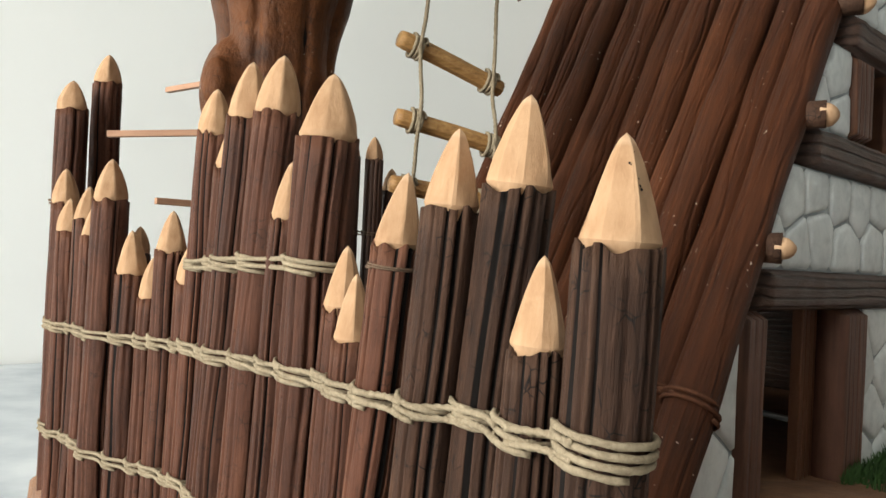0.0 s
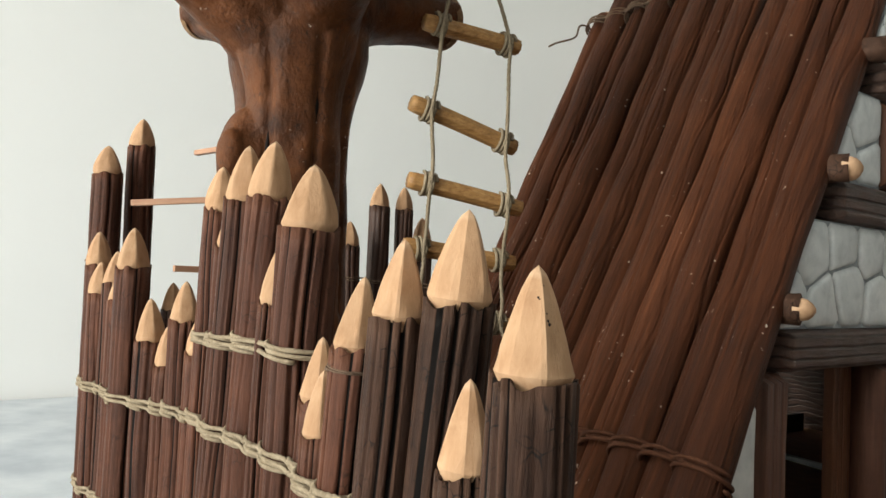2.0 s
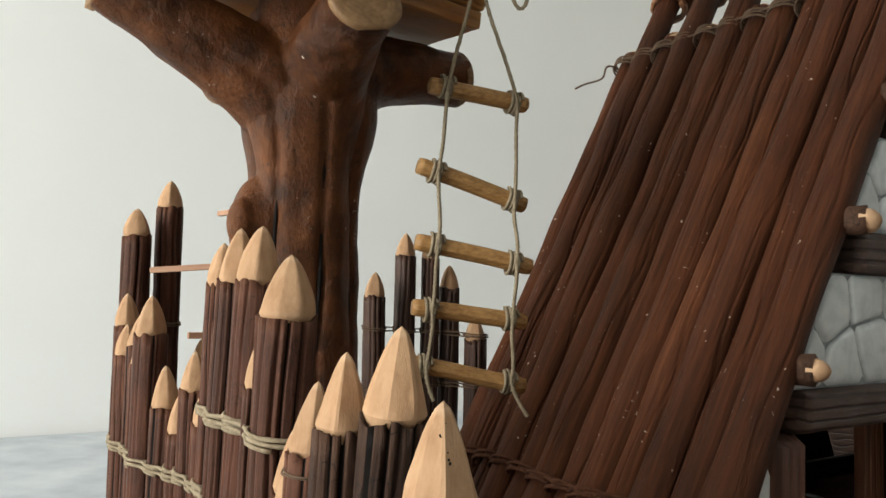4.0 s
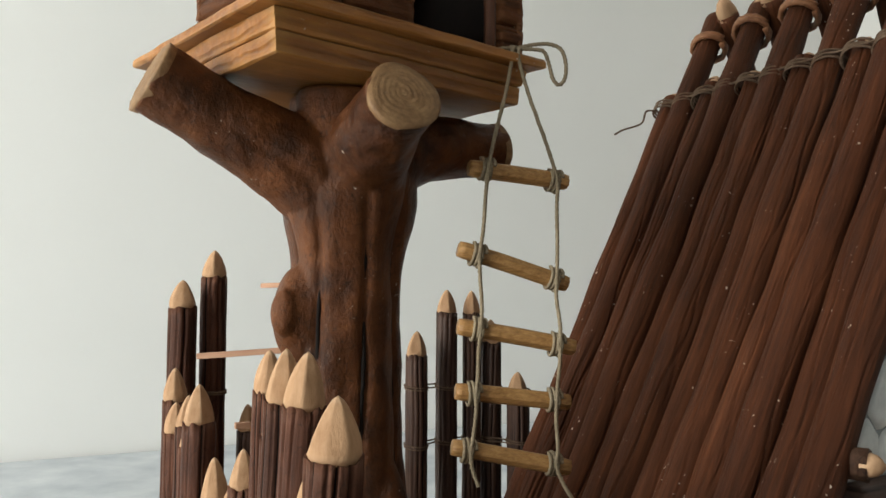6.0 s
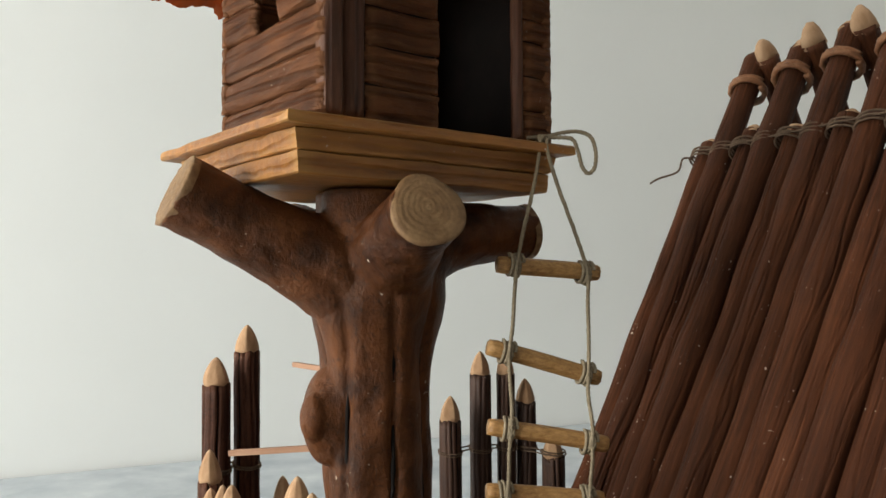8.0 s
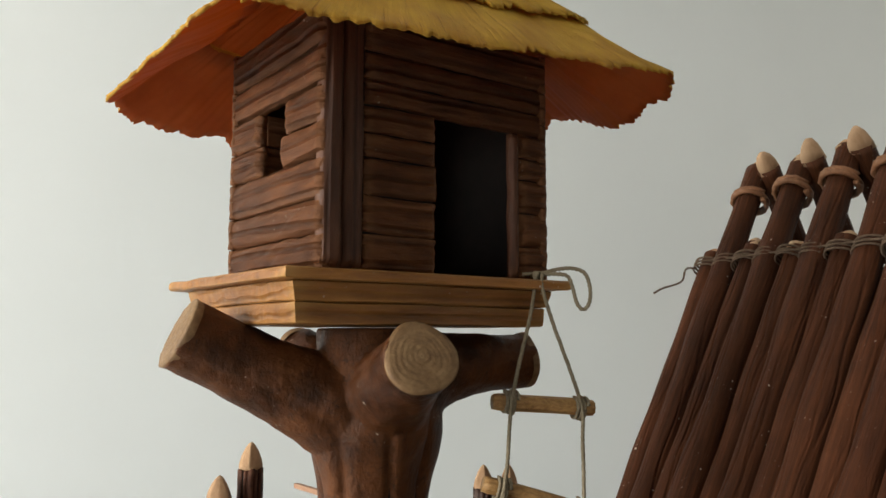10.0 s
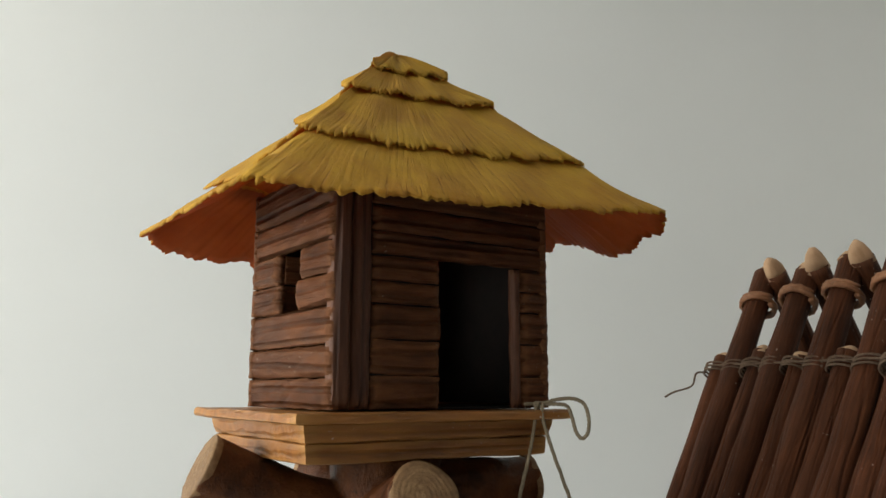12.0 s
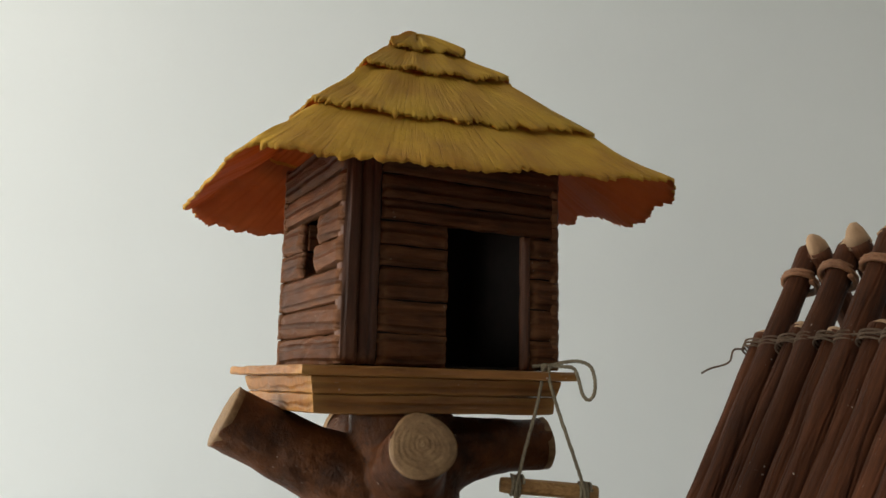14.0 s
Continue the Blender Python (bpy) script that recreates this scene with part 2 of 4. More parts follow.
def thatch_material():
    m, nt, b = nodes_of("moulded_thatch", 0.6, spec=0.25)
    uv = nt.nodes.new("ShaderNodeUVMap")
    mp = nt.nodes.new("ShaderNodeMapping")
    mp.inputs["Scale"].default_value = (1.0, 0.045, 1.0)
    nt.links.new(uv.outputs[0], mp.inputs[0])
    streak = noise_tex(nt, mp.outputs[0], 680, 4, 0.55, 0.8)
    blotch = noise_tex(nt, coords(nt, random_shift=False), 38, 4, 0.6)
    c1 = ramp(nt, streak, [(0.30, (0.24, 0.105, 0.013)), (0.37, (0.53, 0.290, 0.034)), (0.70, (0.66, 0.385, 0.046))])
    c2 = ramp(nt, blotch, [(0.35, (0.42, 0.190, 0.032)), (0.62, (0.72, 0.43, 0.048))])
    c = mix(nt, 0.45, c1, c2)
    nt.links.new(c, b.inputs["Base Color"])
    grit = noise_tex(nt, coords(nt, random_shift=False), 420, 4, 0.65)
    rough_mix = nt.nodes.new("ShaderNodeMath")
    rough_mix.operation, rough_mix.inputs[1].default_value = "MULTIPLY_ADD", 0.7
    nt.links.new(grit, rough_mix.inputs[0])
    nt.links.new(ramp(nt, streak, [(0.30, (0, 0, 0)), (0.42, (0.9, 0.9, 0.9)), (0.8, (1, 1, 1))]), rough_mix.inputs[2])
    bump(nt, b, rough_mix.outputs[0], 0.6, 0.0016)
    tr = nt.nodes.new("ShaderNodeBsdfTranslucent")
    tr.inputs[0].default_value = (0.80, 0.30, 0.07, 1)
    ms = nt.nodes.new("ShaderNodeMixShader")
    ms.inputs[0].default_value = 0.22
    nt.links.new(b.outputs[0], ms.inputs[1])
    nt.links.new(tr.outputs[0], ms.inputs[2])
    nt.links.new(ms.outputs[0], nt.nodes["Material Output"].inputs[0])
    return m


THATCH = thatch_material()


def under_material():
    m, nt, b = nodes_of("orange_roof_underside", 0.6, spec=0.25)
    c = ramp(nt, noise_tex(nt, coords(nt, random_shift=False), 60, 5, 0.6), [(0.3, (0.13, 0.036, 0.009)), (0.7, (0.29, 0.090, 0.021))])
    nt.links.new(c, b.inputs["Base Color"])
    tr = nt.nodes.new("ShaderNodeBsdfTranslucent")
    tr.inputs[0].default_value = (0.90, 0.30, 0.07, 1)
    ms = nt.nodes.new("ShaderNodeMixShader")
    ms.inputs[0].default_value = 0.42
    nt.links.new(b.outputs[0], ms.inputs[1])
    nt.links.new(tr.outputs[0], ms.inputs[2])
    nt.links.new(ms.outputs[0], nt.nodes["Material Output"].inputs[0])
    return m


UNDER = under_material()


# ---- mesh helpers ----
def mesh_ob(name, verts, faces, mat, parent=None, smooth=True, label=""):
    me = bpy.data.meshes.new(name)
    me.from_pydata([tuple(v) for v in verts], [], faces)
    me.materials.append(mat)
    if smooth:
        me.polygons.foreach_set("use_smooth", [True] * len(me.polygons))
    me.update()
    ob = new(name, me)
    if parent:
        ob.parent = parent
    if label:
        ob["label"] = label
    return ob


def part(name, bm, mat, parent, label="", smooth=False):
    me = bpy.data.meshes.new(name)
    bm.normal_update()
    bm.to_mesh(me)
    bm.free()
    me.materials.append(mat)
    if smooth:
        me.polygons.foreach_set("use_smooth", [True] * len(me.polygons))
    ob = new(name, me)
    ob.parent = parent
    if label:
        ob["label"] = label
    return ob


def thing(name, label, category, group="", kind="", at=None):
    ob = new(name)
    ob.empty_display_size = 0.01
    if at is not None:
        ob.matrix_world = at
    return tagged(ob, label, category, group, kind)


def frames_along(pts):
    """Rotation-minimising frames along a polyline."""
    pts = [Vector(p) for p in pts]
    tang = []
    for i in range(len(pts)):
        t = pts[min(i + 1, len(pts) - 1)] - pts[max(i - 1, 0)]
        tang.append(t.normalized())
    ref = Vector((1, 0, 0)) if abs(tang[0].x) < 0.8 else Vector((0, 1, 0))
    u = (ref - tang[0] * ref.dot(tang[0])).normalized()
    out = []
    for t in tang:
        u = (u - t * u.dot(t)).normalized()
        out.append((u, t.cross(u)))
    return pts, out


def tube(pts, radius, seg=10, shape=None, caps=True):
    """verts and faces of a tube; radius(i, k) of ring i and share k; shape(angle, k, i) scales the radius."""
    pts, fr = frames_along(pts)
    n = len(pts)
    verts, faces = [], []
    for i, (p, (u, v)) in enumerate(zip(pts, fr)):
        k = i / (n - 1)
        r = radius(k) if callable(radius) else radius
        for j in range(seg):
            a = 2 * math.pi * j / seg
            rr = r * (shape(a, k, i) if shape else 1)
            verts.append(p + u * (rr * math.cos(a)) + v * (rr * math.sin(a)))
    for i in range(n - 1):
        for j in range(seg):
            a, b = i * seg + j, i * seg + (j + 1) % seg
            faces.append((a, b, b + seg, a + seg))
    if caps:
        faces.append(tuple(range(seg - 1, -1, -1)))
        faces.append(tuple(range((n - 1) * seg, n * seg)))
    return verts, faces


def spline(pts, steps):
    """A smooth curve through points."""
    pts = [Vector(p) for p in pts]
    ext = [pts[0] * 2 - pts[1]] + pts + [pts[-1] * 2 - pts[-2]]
    out = []
    for i in range(1, len(ext) - 2):
        a, b, c, d = ext[i - 1:i + 3]
        for s in range(steps):
            t = s / steps
            out.append(0.5 * ((2 * b) + (c - a) * t + (2 * a - 5 * b + 4 * c - d) * t * t + (3 * b - a - 3 * c + d) * t ** 3))
    out.append(pts[-1])
    return out


def cord(pts, r, twist=900.0):
    """A twisted three-strand cord along close points."""
    length = [0.0]
    for a, b in zip(pts, pts[1:]):
        length.append(length[-1] + (Vector(b) - Vector(a)).length)
    fuzz = [1 + 0.10 * noise.noise(Vector(p) * 700) for p in pts]
    return tube(pts, r, 9, lambda a, k, i: (1 + 0.22 * math.cos(3 * a - twist * 3 * length[i])) * fuzz[i])


def box_bm(size, centre=(0, 0, 0), bevel=0.0, rot=None):
    bm = bmesh.new()
    bmesh.ops.create_cube(bm, size=1.0)
    bmesh.ops.scale(bm, vec=size, verts=bm.verts)
    if bevel:
        bmesh.ops.bevel(bm, geom=bm.edges[:], offset=bevel, segments=2, affect="EDGES", profile=0.6)
    if rot:
        bmesh.ops.transform(bm, matrix=rot, verts=bm.verts)
    bmesh.ops.translate(bm, vec=centre, verts=bm.verts)
    return bm


# ---- the room ----
def room_box(name, a, n, z, mat, kind_label, category, bevel=0.0):
    """A box in the room's axes from three (low, high) pairs."""
    bm = box_bm((a[1] - a[0], n[1] - n[0], z[1] - z[0]), ((a[0] + a[1]) / 2, (n[0] + n[1]) / 2, (z[0] + z[1]) / 2), bevel)
    bmesh.ops.transform(bm, matrix=ROOM, verts=bm.verts)
    me = bpy.data.meshes.new(name)
    bm.to_mesh(me)
    bm.free()
    me.materials.append(mat)
    return tagged(new(name, me), kind_label, category, kind="structure")


A1, N0 = 2.6, -2.2
room_box("floor", (SIDE - 0.2, A1 + 0.2), (N0 - 0.2, BACK + 0.2), (FLOOR_Z - 0.1, FLOOR_Z), FLOOR, "brown wooden floor of the room", "floor")
room_box("ceiling", (SIDE - 0.2, A1 + 0.2), (N0 - 0.2, BACK + 0.2), (CEIL_Z, CEIL_Z + 0.1), CEILING, "plain white painted ceiling of the room", "ceiling")
room_box("wall_north", (SIDE - 0.2, A1 + 0.2), (BACK, BACK + 0.12), (FLOOR_Z, CEIL_Z), WALL, "plain white painted wall behind the table", "wall")
room_box("wall_east", (A1, A1 + 0.12), (N0, BACK), (FLOOR_Z, CEIL_Z), WALL, "plain white side wall of the room", "wall")
# unseen wall, dark grey so that it returns little fill light
room_box("wall_south", (SIDE, A1), (N0 - 0.12, N0), (FLOOR_Z, CEIL_Z), WALL_LOW_FILL, "plain unseen wall behind the camera, dark grey to cut fill light", "wall")
W_N, W_Z = (-0.80, 1.30), (-0.10, 1.60)
wall_west = thing("wall_west", "white painted wall with a large window opening", "wall", kind="structure")
for lo_n, hi_n, lo_z, hi_z in ((N0, W_N[0], FLOOR_Z, CEIL_Z), (W_N[1], BACK, FLOOR_Z, CEIL_Z), (W_N[0], W_N[1], FLOOR_Z, W_Z[0]),
                               (W_N[0], W_N[1], W_Z[1], CEIL_Z)):
    bm = box_bm((0.12, hi_n - lo_n, hi_z - lo_z), (SIDE - 0.06, (lo_n + hi_n) / 2, (lo_z + hi_z) / 2))
    bmesh.ops.transform(bm, matrix=ROOM, verts=bm.verts)
    part("wall_section", bm, WALL, wall_west)
# table under the model
table = thing("table", "pale grey marbled table top against a white wall", "table")
bm = box_bm((2.9, 2.42, 0.03), (0.15, 0.55, TABLE_Z - 0.015), 0.003)
bmesh.ops.transform(bm, matrix=ROOM, verts=bm.verts)
part("tabletop", bm, CLOTH, table)
for a in (-1.2, 1.5):
    for n in (-0.55, 1.65):
        bm = box_bm((0.07, 0.07, TABLE_Z - 0.03 - FLOOR_Z), (a, n, (TABLE_Z - 0.03 + FLOOR_Z) / 2), 0.004)
        bmesh.ops.transform(bm, matrix=ROOM, verts=bm.verts)
        part("leg", bm, WALL, table)

# ---- the model's ground ----
FENCE_DIR = Vector((-0.62, 0.785, 0))


def ground_z(x, y):
    """Height of the model's earth."""
    lift = 0.012 * min(1.0, max(0.0, (x + 0.05) / 0.25))
    return 0.022 + lift + 0.004 * noise.noise(Vector((x * 22, y * 22, 0.3))) + 0.0016 * noise.noise(Vector((x * 90, y * 90, 1.3)))


OUTLINE = [(0.115, 0.125), (0.058, 0.150), (-0.06, 0.315), (-0.173, 0.452), (-0.193, 0.497), (-0.155, 0.55), (-0.07, 0.63),
           (0.03, 0.675), (0.13, 0.80), (0.34, 0.92), (0.62, 0.72), (0.58, 0.42), (0.36, 0.22), (0.22, 0.155)]


def inside(x, y, poly):
    hit = False
    for (x0, y0), (x1, y1) in zip(poly, poly[1:] + poly[:1]):
        if (y0 > y) != (y1 > y) and x < (x1 - x0) * (y - y0) / (y1 - y0) + x0:
            hit = not hit
    return hit


def build_ground():
    ring = spline([(x, y, 0) for x, y in OUTLINE + OUTLINE[:1]], 12)[:-1]
    centre = Vector((0.15, 0.46, 0))
    verts, faces = [], []
    shares = [1 - 0.94 * (i / 26) for i in range(27)]
    n = len(ring)
    for p in ring:
        out = (p - centre).normalized() * 0.003
        verts.append(Vector((p.x + out.x, p.y + out.y, TABLE_Z)))
    for p in ring:
        out = (p - centre).normalized() * 0.002
        verts.append(Vector((p.x + out.x, p.y + out.y, -0.01 + 0.006 * noise.noise(p * 40))))
    for s in shares:
        for p in ring:
            q = centre + (p - centre) * s
            z = ground_z(q.x, q.y) - (0.008 if s == 1 else 0)
            verts.append(Vector((q.x, q.y, z)))
    rows = len(shares) + 2
    for i in range(rows - 1):
        for j in range(n):
            a, b = i * n + j, i * n + (j + 1) % n
            faces.append((a, b, b + n, a + n))
    faces.append(tuple(range((rows - 1) * n, rows * n)))
    faces.append(tuple(range(n - 1, -1, -1)))
    ob = mesh_ob("ground", verts, faces, EARTH)
    tagged(ob, "reddish-brown sculpted earth base of the model village", "ground", kind="structure")


build_ground()


# ---- palisade stakes ----
def make_stake(x, y, tip, dia, tip_len=0.0175, bark=BARK, foot=None, group="front palisade", label="", seed=0, lean=0.0, blunt=1.3):
    rng = random.Random(seed)
    r = dia / 2
    if foot is None:
        foot = Vector((x, y, 0)) + FENCE_DIR * (lean / 0.62 * (tip - 0.02))
    else:
        foot = Vector((foot[0], foot[1], 0))
    z0 = ground_z(foot.x, foot.y) - 0.012
    base = Vector((foot.x, foot.y, z0))
    top = Vector((x, y, tip))
    axis = top - base
    length = axis.length
    quat = axis.to_track_quat("Z", "Y")
    at = Matrix.Translation(base) @ quat.to_matrix().to_4x4()
    ob = thing("palisade_stake", label or "dark brown sharpened wooden stake with a pale carved point", "stake", group, at=at)
    shaft = length - tip_len
    seg, rings = (108 if y < 0.31 else 72), max(10, int(shaft / 0.006))
    ng = rng.randint(11, 14)
    grooves = [(2 * math.pi * (g + rng.uniform(-0.38, 0.38)) / ng, rng.uniform(0.07, 0.125), rng.uniform(0.08, 0.28), rng.uniform(-5, 5)) for g in range(ng)]
    verts, faces = [], []

    def radius(a, z):
        q, gap = 1.0, 0.0
        for ga, gw, gd, gs in grooves:
            d = abs((a - ga + math.pi) % (2 * math.pi) - math.pi)
            cut = gd * min(1.0, 1.7 * max(0.0, 1 - d / gw)) * (0.85 + 0.3 * math.sin(z * 45 + gs * 3))
            q -= cut
            gap = max(gap, (gd if gd > 0.13 else 0) * min(1.0, 1.7 * max(0.0, 1 - d / gw)))
        q += 0.03 * noise.noise(Vector((a * 3.0, z * 160, seed))) * 0.6 + 0.035 * noise.noise(Vector((math.cos(a) * 1.3, math.sin(a) * 1.3, z * 30 + seed)))
        return r * q, gap

    gaps = []
    sway = rng.uniform(-3.0, 3.0)
    jag = [rng.uniform(-0.0015, 0.0008) for _ in range(15)]
    for i in range(rings + 1):
        k = i / rings
        for j in range(seg):
            a = 2 * math.pi * j / seg
            z = shaft * k
            if i == rings:
                f = a / (2 * math.pi) * 15
                w = (1 - math.cos(math.pi * (f % 1))) / 2
                z += jag[int(f) % 15] * (1 - w) + jag[(int(f) + 1) % 15] * w
            rr, gap = radius(a, z)
            rr *= 1.02 + 0.04 * (1 - k)
            gaps.append(gap)
            a += 0.07 * math.sin(z * 38 + seed) + 0.04 * math.sin(z * 95 + 2 * seed) + sway * z
            verts.append((rr * math.cos(a), rr * math.sin(a), z))
    for i in range(rings):
        for j in range(seg):
            a, b = i * seg + j, i * seg + (j + 1) % seg
            faces.append((a, b, b + seg, a + seg))
    start = len(verts)
    for j in range(seg):          # the bark's cut edge turns inwards
        v = verts[rings * seg + j]
        verts.append((v[0] * 0.84, v[1] * 0.84, v[2] - 0.0006))
    for j in range(seg):
        a, b = rings * seg + j, rings * seg + (j + 1) % seg
        faces.append((a, b, start + (j + 1) % seg, start + j))
    shaft_ob = mesh_ob("bark_shaft", verts, faces, bark, ob)
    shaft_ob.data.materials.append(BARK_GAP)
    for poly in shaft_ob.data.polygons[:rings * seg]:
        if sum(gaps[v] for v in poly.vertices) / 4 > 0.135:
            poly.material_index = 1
    # carved point: flat knife cuts that meet near the top
    nf = rng.randint(6, 8)
    cuts = [2 * math.pi * (i + rng.uniform(-0.28, 0.28)) / nf for i in range(nf)]
    slant = [rng.uniform(0.95, 1.05) for _ in range(nf)]
    off = Vector((rng.uniform(-1, 1), rng.uniform(-1, 1), 0)) * r * 0.10
    seg2, rings2 = 48, 14
    verts, faces = [], []
    for i in range(rings2 + 1):
        k = i / rings2
        prof = (1 - k ** (blunt - 0.06)) * 0.76 + 0.24 * math.sqrt(max(0.0, 1 - k ** 4))
        for j in range(seg2):
            a = 2 * math.pi * j / seg2
            flat = 2.0
            for c, s in zip(cuts, slant):
                d = math.cos(a - c)
                if d > 0.2:
                    flat = min(flat, 0.875 * s / d)
            blend = min(1.0, k * 3.2)
            rr = r * prof * ((1 - blend) * 0.955 + blend * min(flat * 1.025, 1.12))
            rr *= 1 + 0.022 * noise.noise(Vector((math.cos(a) * 2, math.sin(a) * 2, k * 5 + seed)))
            z = shaft - 0.0008 + (tip_len + 0.0008) * (k if k < 0.9 else 0.9 + (k - 0.9) * 0.9)
            if i == 0:
                rr, z = rr * 0.62, shaft - 0.005
            verts.append((rr * math.cos(a) + off.x * k, rr * math.sin(a) + off.y * k, z))
    for i in range(rings2):
        for j in range(seg2):
            a, b = i * seg2 + j, i * seg2 + (j + 1) % seg2
            faces.append((a, b, b + seg2, a + seg2))
    verts.append((off.x, off.y, length - 0.0001))
    for j in range(seg2):
        faces.append((rings2 * seg2 + j, rings2 * seg2 + (j + 1) % seg2, len(verts) - 1))
    mesh_ob("carved_point", verts, faces, BARE, ob, smooth=y > 0.26, label="pale bare wood point")
    return base, top, r


TALL = "tall dark brown stake with a pale carved point in the palisade"
SHORT = "short dark brown stake with a pale carved point in the palisade"
FRONT = [   # x, y, tip height, thickness, lean, bluntness of the point, label
    (0.0577, 0.1740, 0.1672, 0.0150, 0.028, 1.18, TALL), (0.0467, 0.1852, 0.1466, 0.0112, 0.05, 1.2, SHORT), (0.0438, 0.2010, 0.1784, 0.0145, 0.075, 1.32, TALL),
    (0.0301, 0.2091, 0.1723, 0.0126, 0.065, 1.3, TALL), (0.0183, 0.2240, 0.1642, 0.0116, 0.075, 1.25, TALL), (0.0071, 0.2403, 0.1404, 0.0105, 0.05, 1.3, SHORT),
    (0.0021, 0.2565, 0.1473, 0.0112, 0.05, 1.3, SHORT), (-0.0069, 0.2721, 0.1963, 0.0180, 0.035, 1.5, TALL), (-0.0200, 0.2850, 0.1720, 0.0100, 0.05, 1.4, SHORT),
    (-0.0272, 0.2988, 0.2073, 0.0152, 0.065, 1.9, TALL), (-0.0396, 0.3102, 0.2074, 0.0140, 0.065, 1.8, TALL), (-0.0480, 0.3220, 0.1900, 0.0110, 0.06, 1.5, TALL),
    (-0.0601, 0.3433, 0.2042, 0.0135, 0.05, 1.6, TALL), (-0.0700, 0.3530, 0.1480, 0.0115, 0.03, 1.4, SHORT), (-0.0838, 0.3697, 0.1592, 0.0130, 0.02, 1.5, SHORT),
    (-0.0930, 0.3760, 0.1400, 0.0115, 0.02, 1.5, SHORT), (-0.1066, 0.3879, 0.1507, 0.0140, 0.01, 1.6, SHORT), (-0.1237, 0.4025, 0.1824, 0.0155, 0.01, 1.6, TALL),
    (-0.1400, 0.4240, 0.1640, 0.0120, 0.0, 1.5, SHORT), (-0.1500, 0.4380, 0.1720, 0.0130, 0.0, 1.5, SHORT), (-0.1639, 0.4506, 0.1662, 0.0135, -0.01, 1.6, SHORT),
    (-0.1765, 0.4704, 0.1830, 0.0145, -0.02, 1.7, TALL)]
front = [make_stake(x, y, z, d, seed=11 + i, label=lb, tip_len=0.0185 if d > 0.0135 else 0.0165, lean=ln, blunt=bl, bark=BARK_GREY if i < 4 else BARK)
         for i, (x, y, z, d, ln, bl, lb) in enumerate(FRONT)]
BACK_L = "dark brown pale-tipped stake at the back of the palisade"
BACK_STAKES = [(-0.1865, 0.4931, 0.2345, 0.0170), (-0.1752, 0.5107, 0.2537, 0.0160), (-0.1583, 0.5272, 0.1555, 0.0135),
               (-0.0620, 0.5886, 0.2014, 0.0150), (-0.0460, 0.6123, 0.2306, 0.0150), (-0.0300, 0.6250, 0.2300, 0.0130),
               (-0.0177, 0.6377, 0.2089, 0.0150), (0.0038, 0.6284, 0.1716, 0.0160)]
back = [make_stake(x, y, z, d, 0.0165, BARK_BACK_SHADE if i > 1 else BARK, foot=(x + 0.001, y), group="back palisade", label=BACK_L, seed=70 + i, blunt=1.7)
        for i, (x, y, z, d) in enumerate(BACK_STAKES)]


# ---- twine lashings ----
def at_height(stake, z):
    base, top, r = stake
    return base.lerp(top, (z - base.z) / (top.z - base.z))


def wrap_path(c, r, turns, drop, tilt, phase, seed):
    rng = random.Random(seed)
    out = []
    steps = int(turns * 30)
    for i in range(steps + 1):
        k = i / steps
        a = phase + 2 * math.pi * turns * k
        wob = 0.00025 * math.sin(a * 2.3 + seed)
        side = Vector((math.cos(a), math.sin(a), 0))
        out.append(c + side * (r + wob) + Vector((0, 0, drop * (0.5 - k) + tilt * side.dot(FENCE_DIR) * r)))
    return out


def lash(stakes, z_of, turns, rope, mat, label, name="rope_lashing", drop=0.0034, tilt=0.10, seed=0):
    ob = thing(name, label, "rope")
    mid = at_height(stakes[len(stakes) // 2], z_of(len(stakes) // 2))
    for i, st in enumerate(stakes):
        c = at_height(st, z_of(i))
        rng = random.Random(seed + i)
        tn = turns(i) if callable(turns) else turns
        path = wrap_path(c, st[2] * 1.03 + rope * 0.8, tn, drop * tn / 2 * rng.uniform(0.8, 1.2), tilt * rng.uniform(0.5, 1.4), rng.uniform(2.2, 3.4), i)
        v, f = cord(path, rope)
        mesh_ob("wrap", v, f, mat, ob)
        if i + 1 < len(stakes):
            # two strands cross over to the next stake on the outer side
            nx = stakes[i + 1]
            d = at_height(nx, z_of(i + 1))
            side = (d - c)
            side.z = 0
            gap = side.length
            side.normalize()
            outw = Vector((side.y, -side.x, 0))
            if outw.dot(Vector((0.8, 0.6, 0))) > 0:
                outw = -outw
            for s, lift in ((-1, 0.0014), (1, -0.0014)):
                p0 = c + outw * (st[2] * 1.05 + rope) + Vector((0, 0, lift))
                p3 = d + outw * (nx[2] * 1.05 + rope) + Vector((0, 0, lift * rng.uniform(0.6, 1.0)))
                m = (p0 + p3) / 2 - outw * min(st[2], nx[2]) * 0.35
                v, f = cord(spline([p0, m, p3], max(5, int(gap / 0.0009))), rope)
                mesh_ob("strand", v, f, mat, ob)
    return ob


JUTE = "natural jute twine wound round the palisade stakes"
lash([s for s in front if s[1].z > 0.12], lambda i: 0.1155 - 0.0009 * i * 0.75, lambda i: 3.3 if i == 0 else 2.3, 0.00068, TWINE, JUTE, seed=5)
lash([front[i] for i in (7, 9, 10, 11, 12)], lambda i: 0.1415 - 0.0008 * i, 2.4, 0.00068, TWINE, JUTE, seed=45)
lash(front[8:], lambda i: 0.060 - 0.0009 * i, 2.3, 0.00068, TWINE, JUTE, seed=85)
CORD = "thin dark brown cord wound round the back stakes"
lash(back[:2], lambda i: 0.165, 1.9, 0.0006, TWINE_DARK, CORD, seed=120, tilt=0.1, name="cord_lashing")
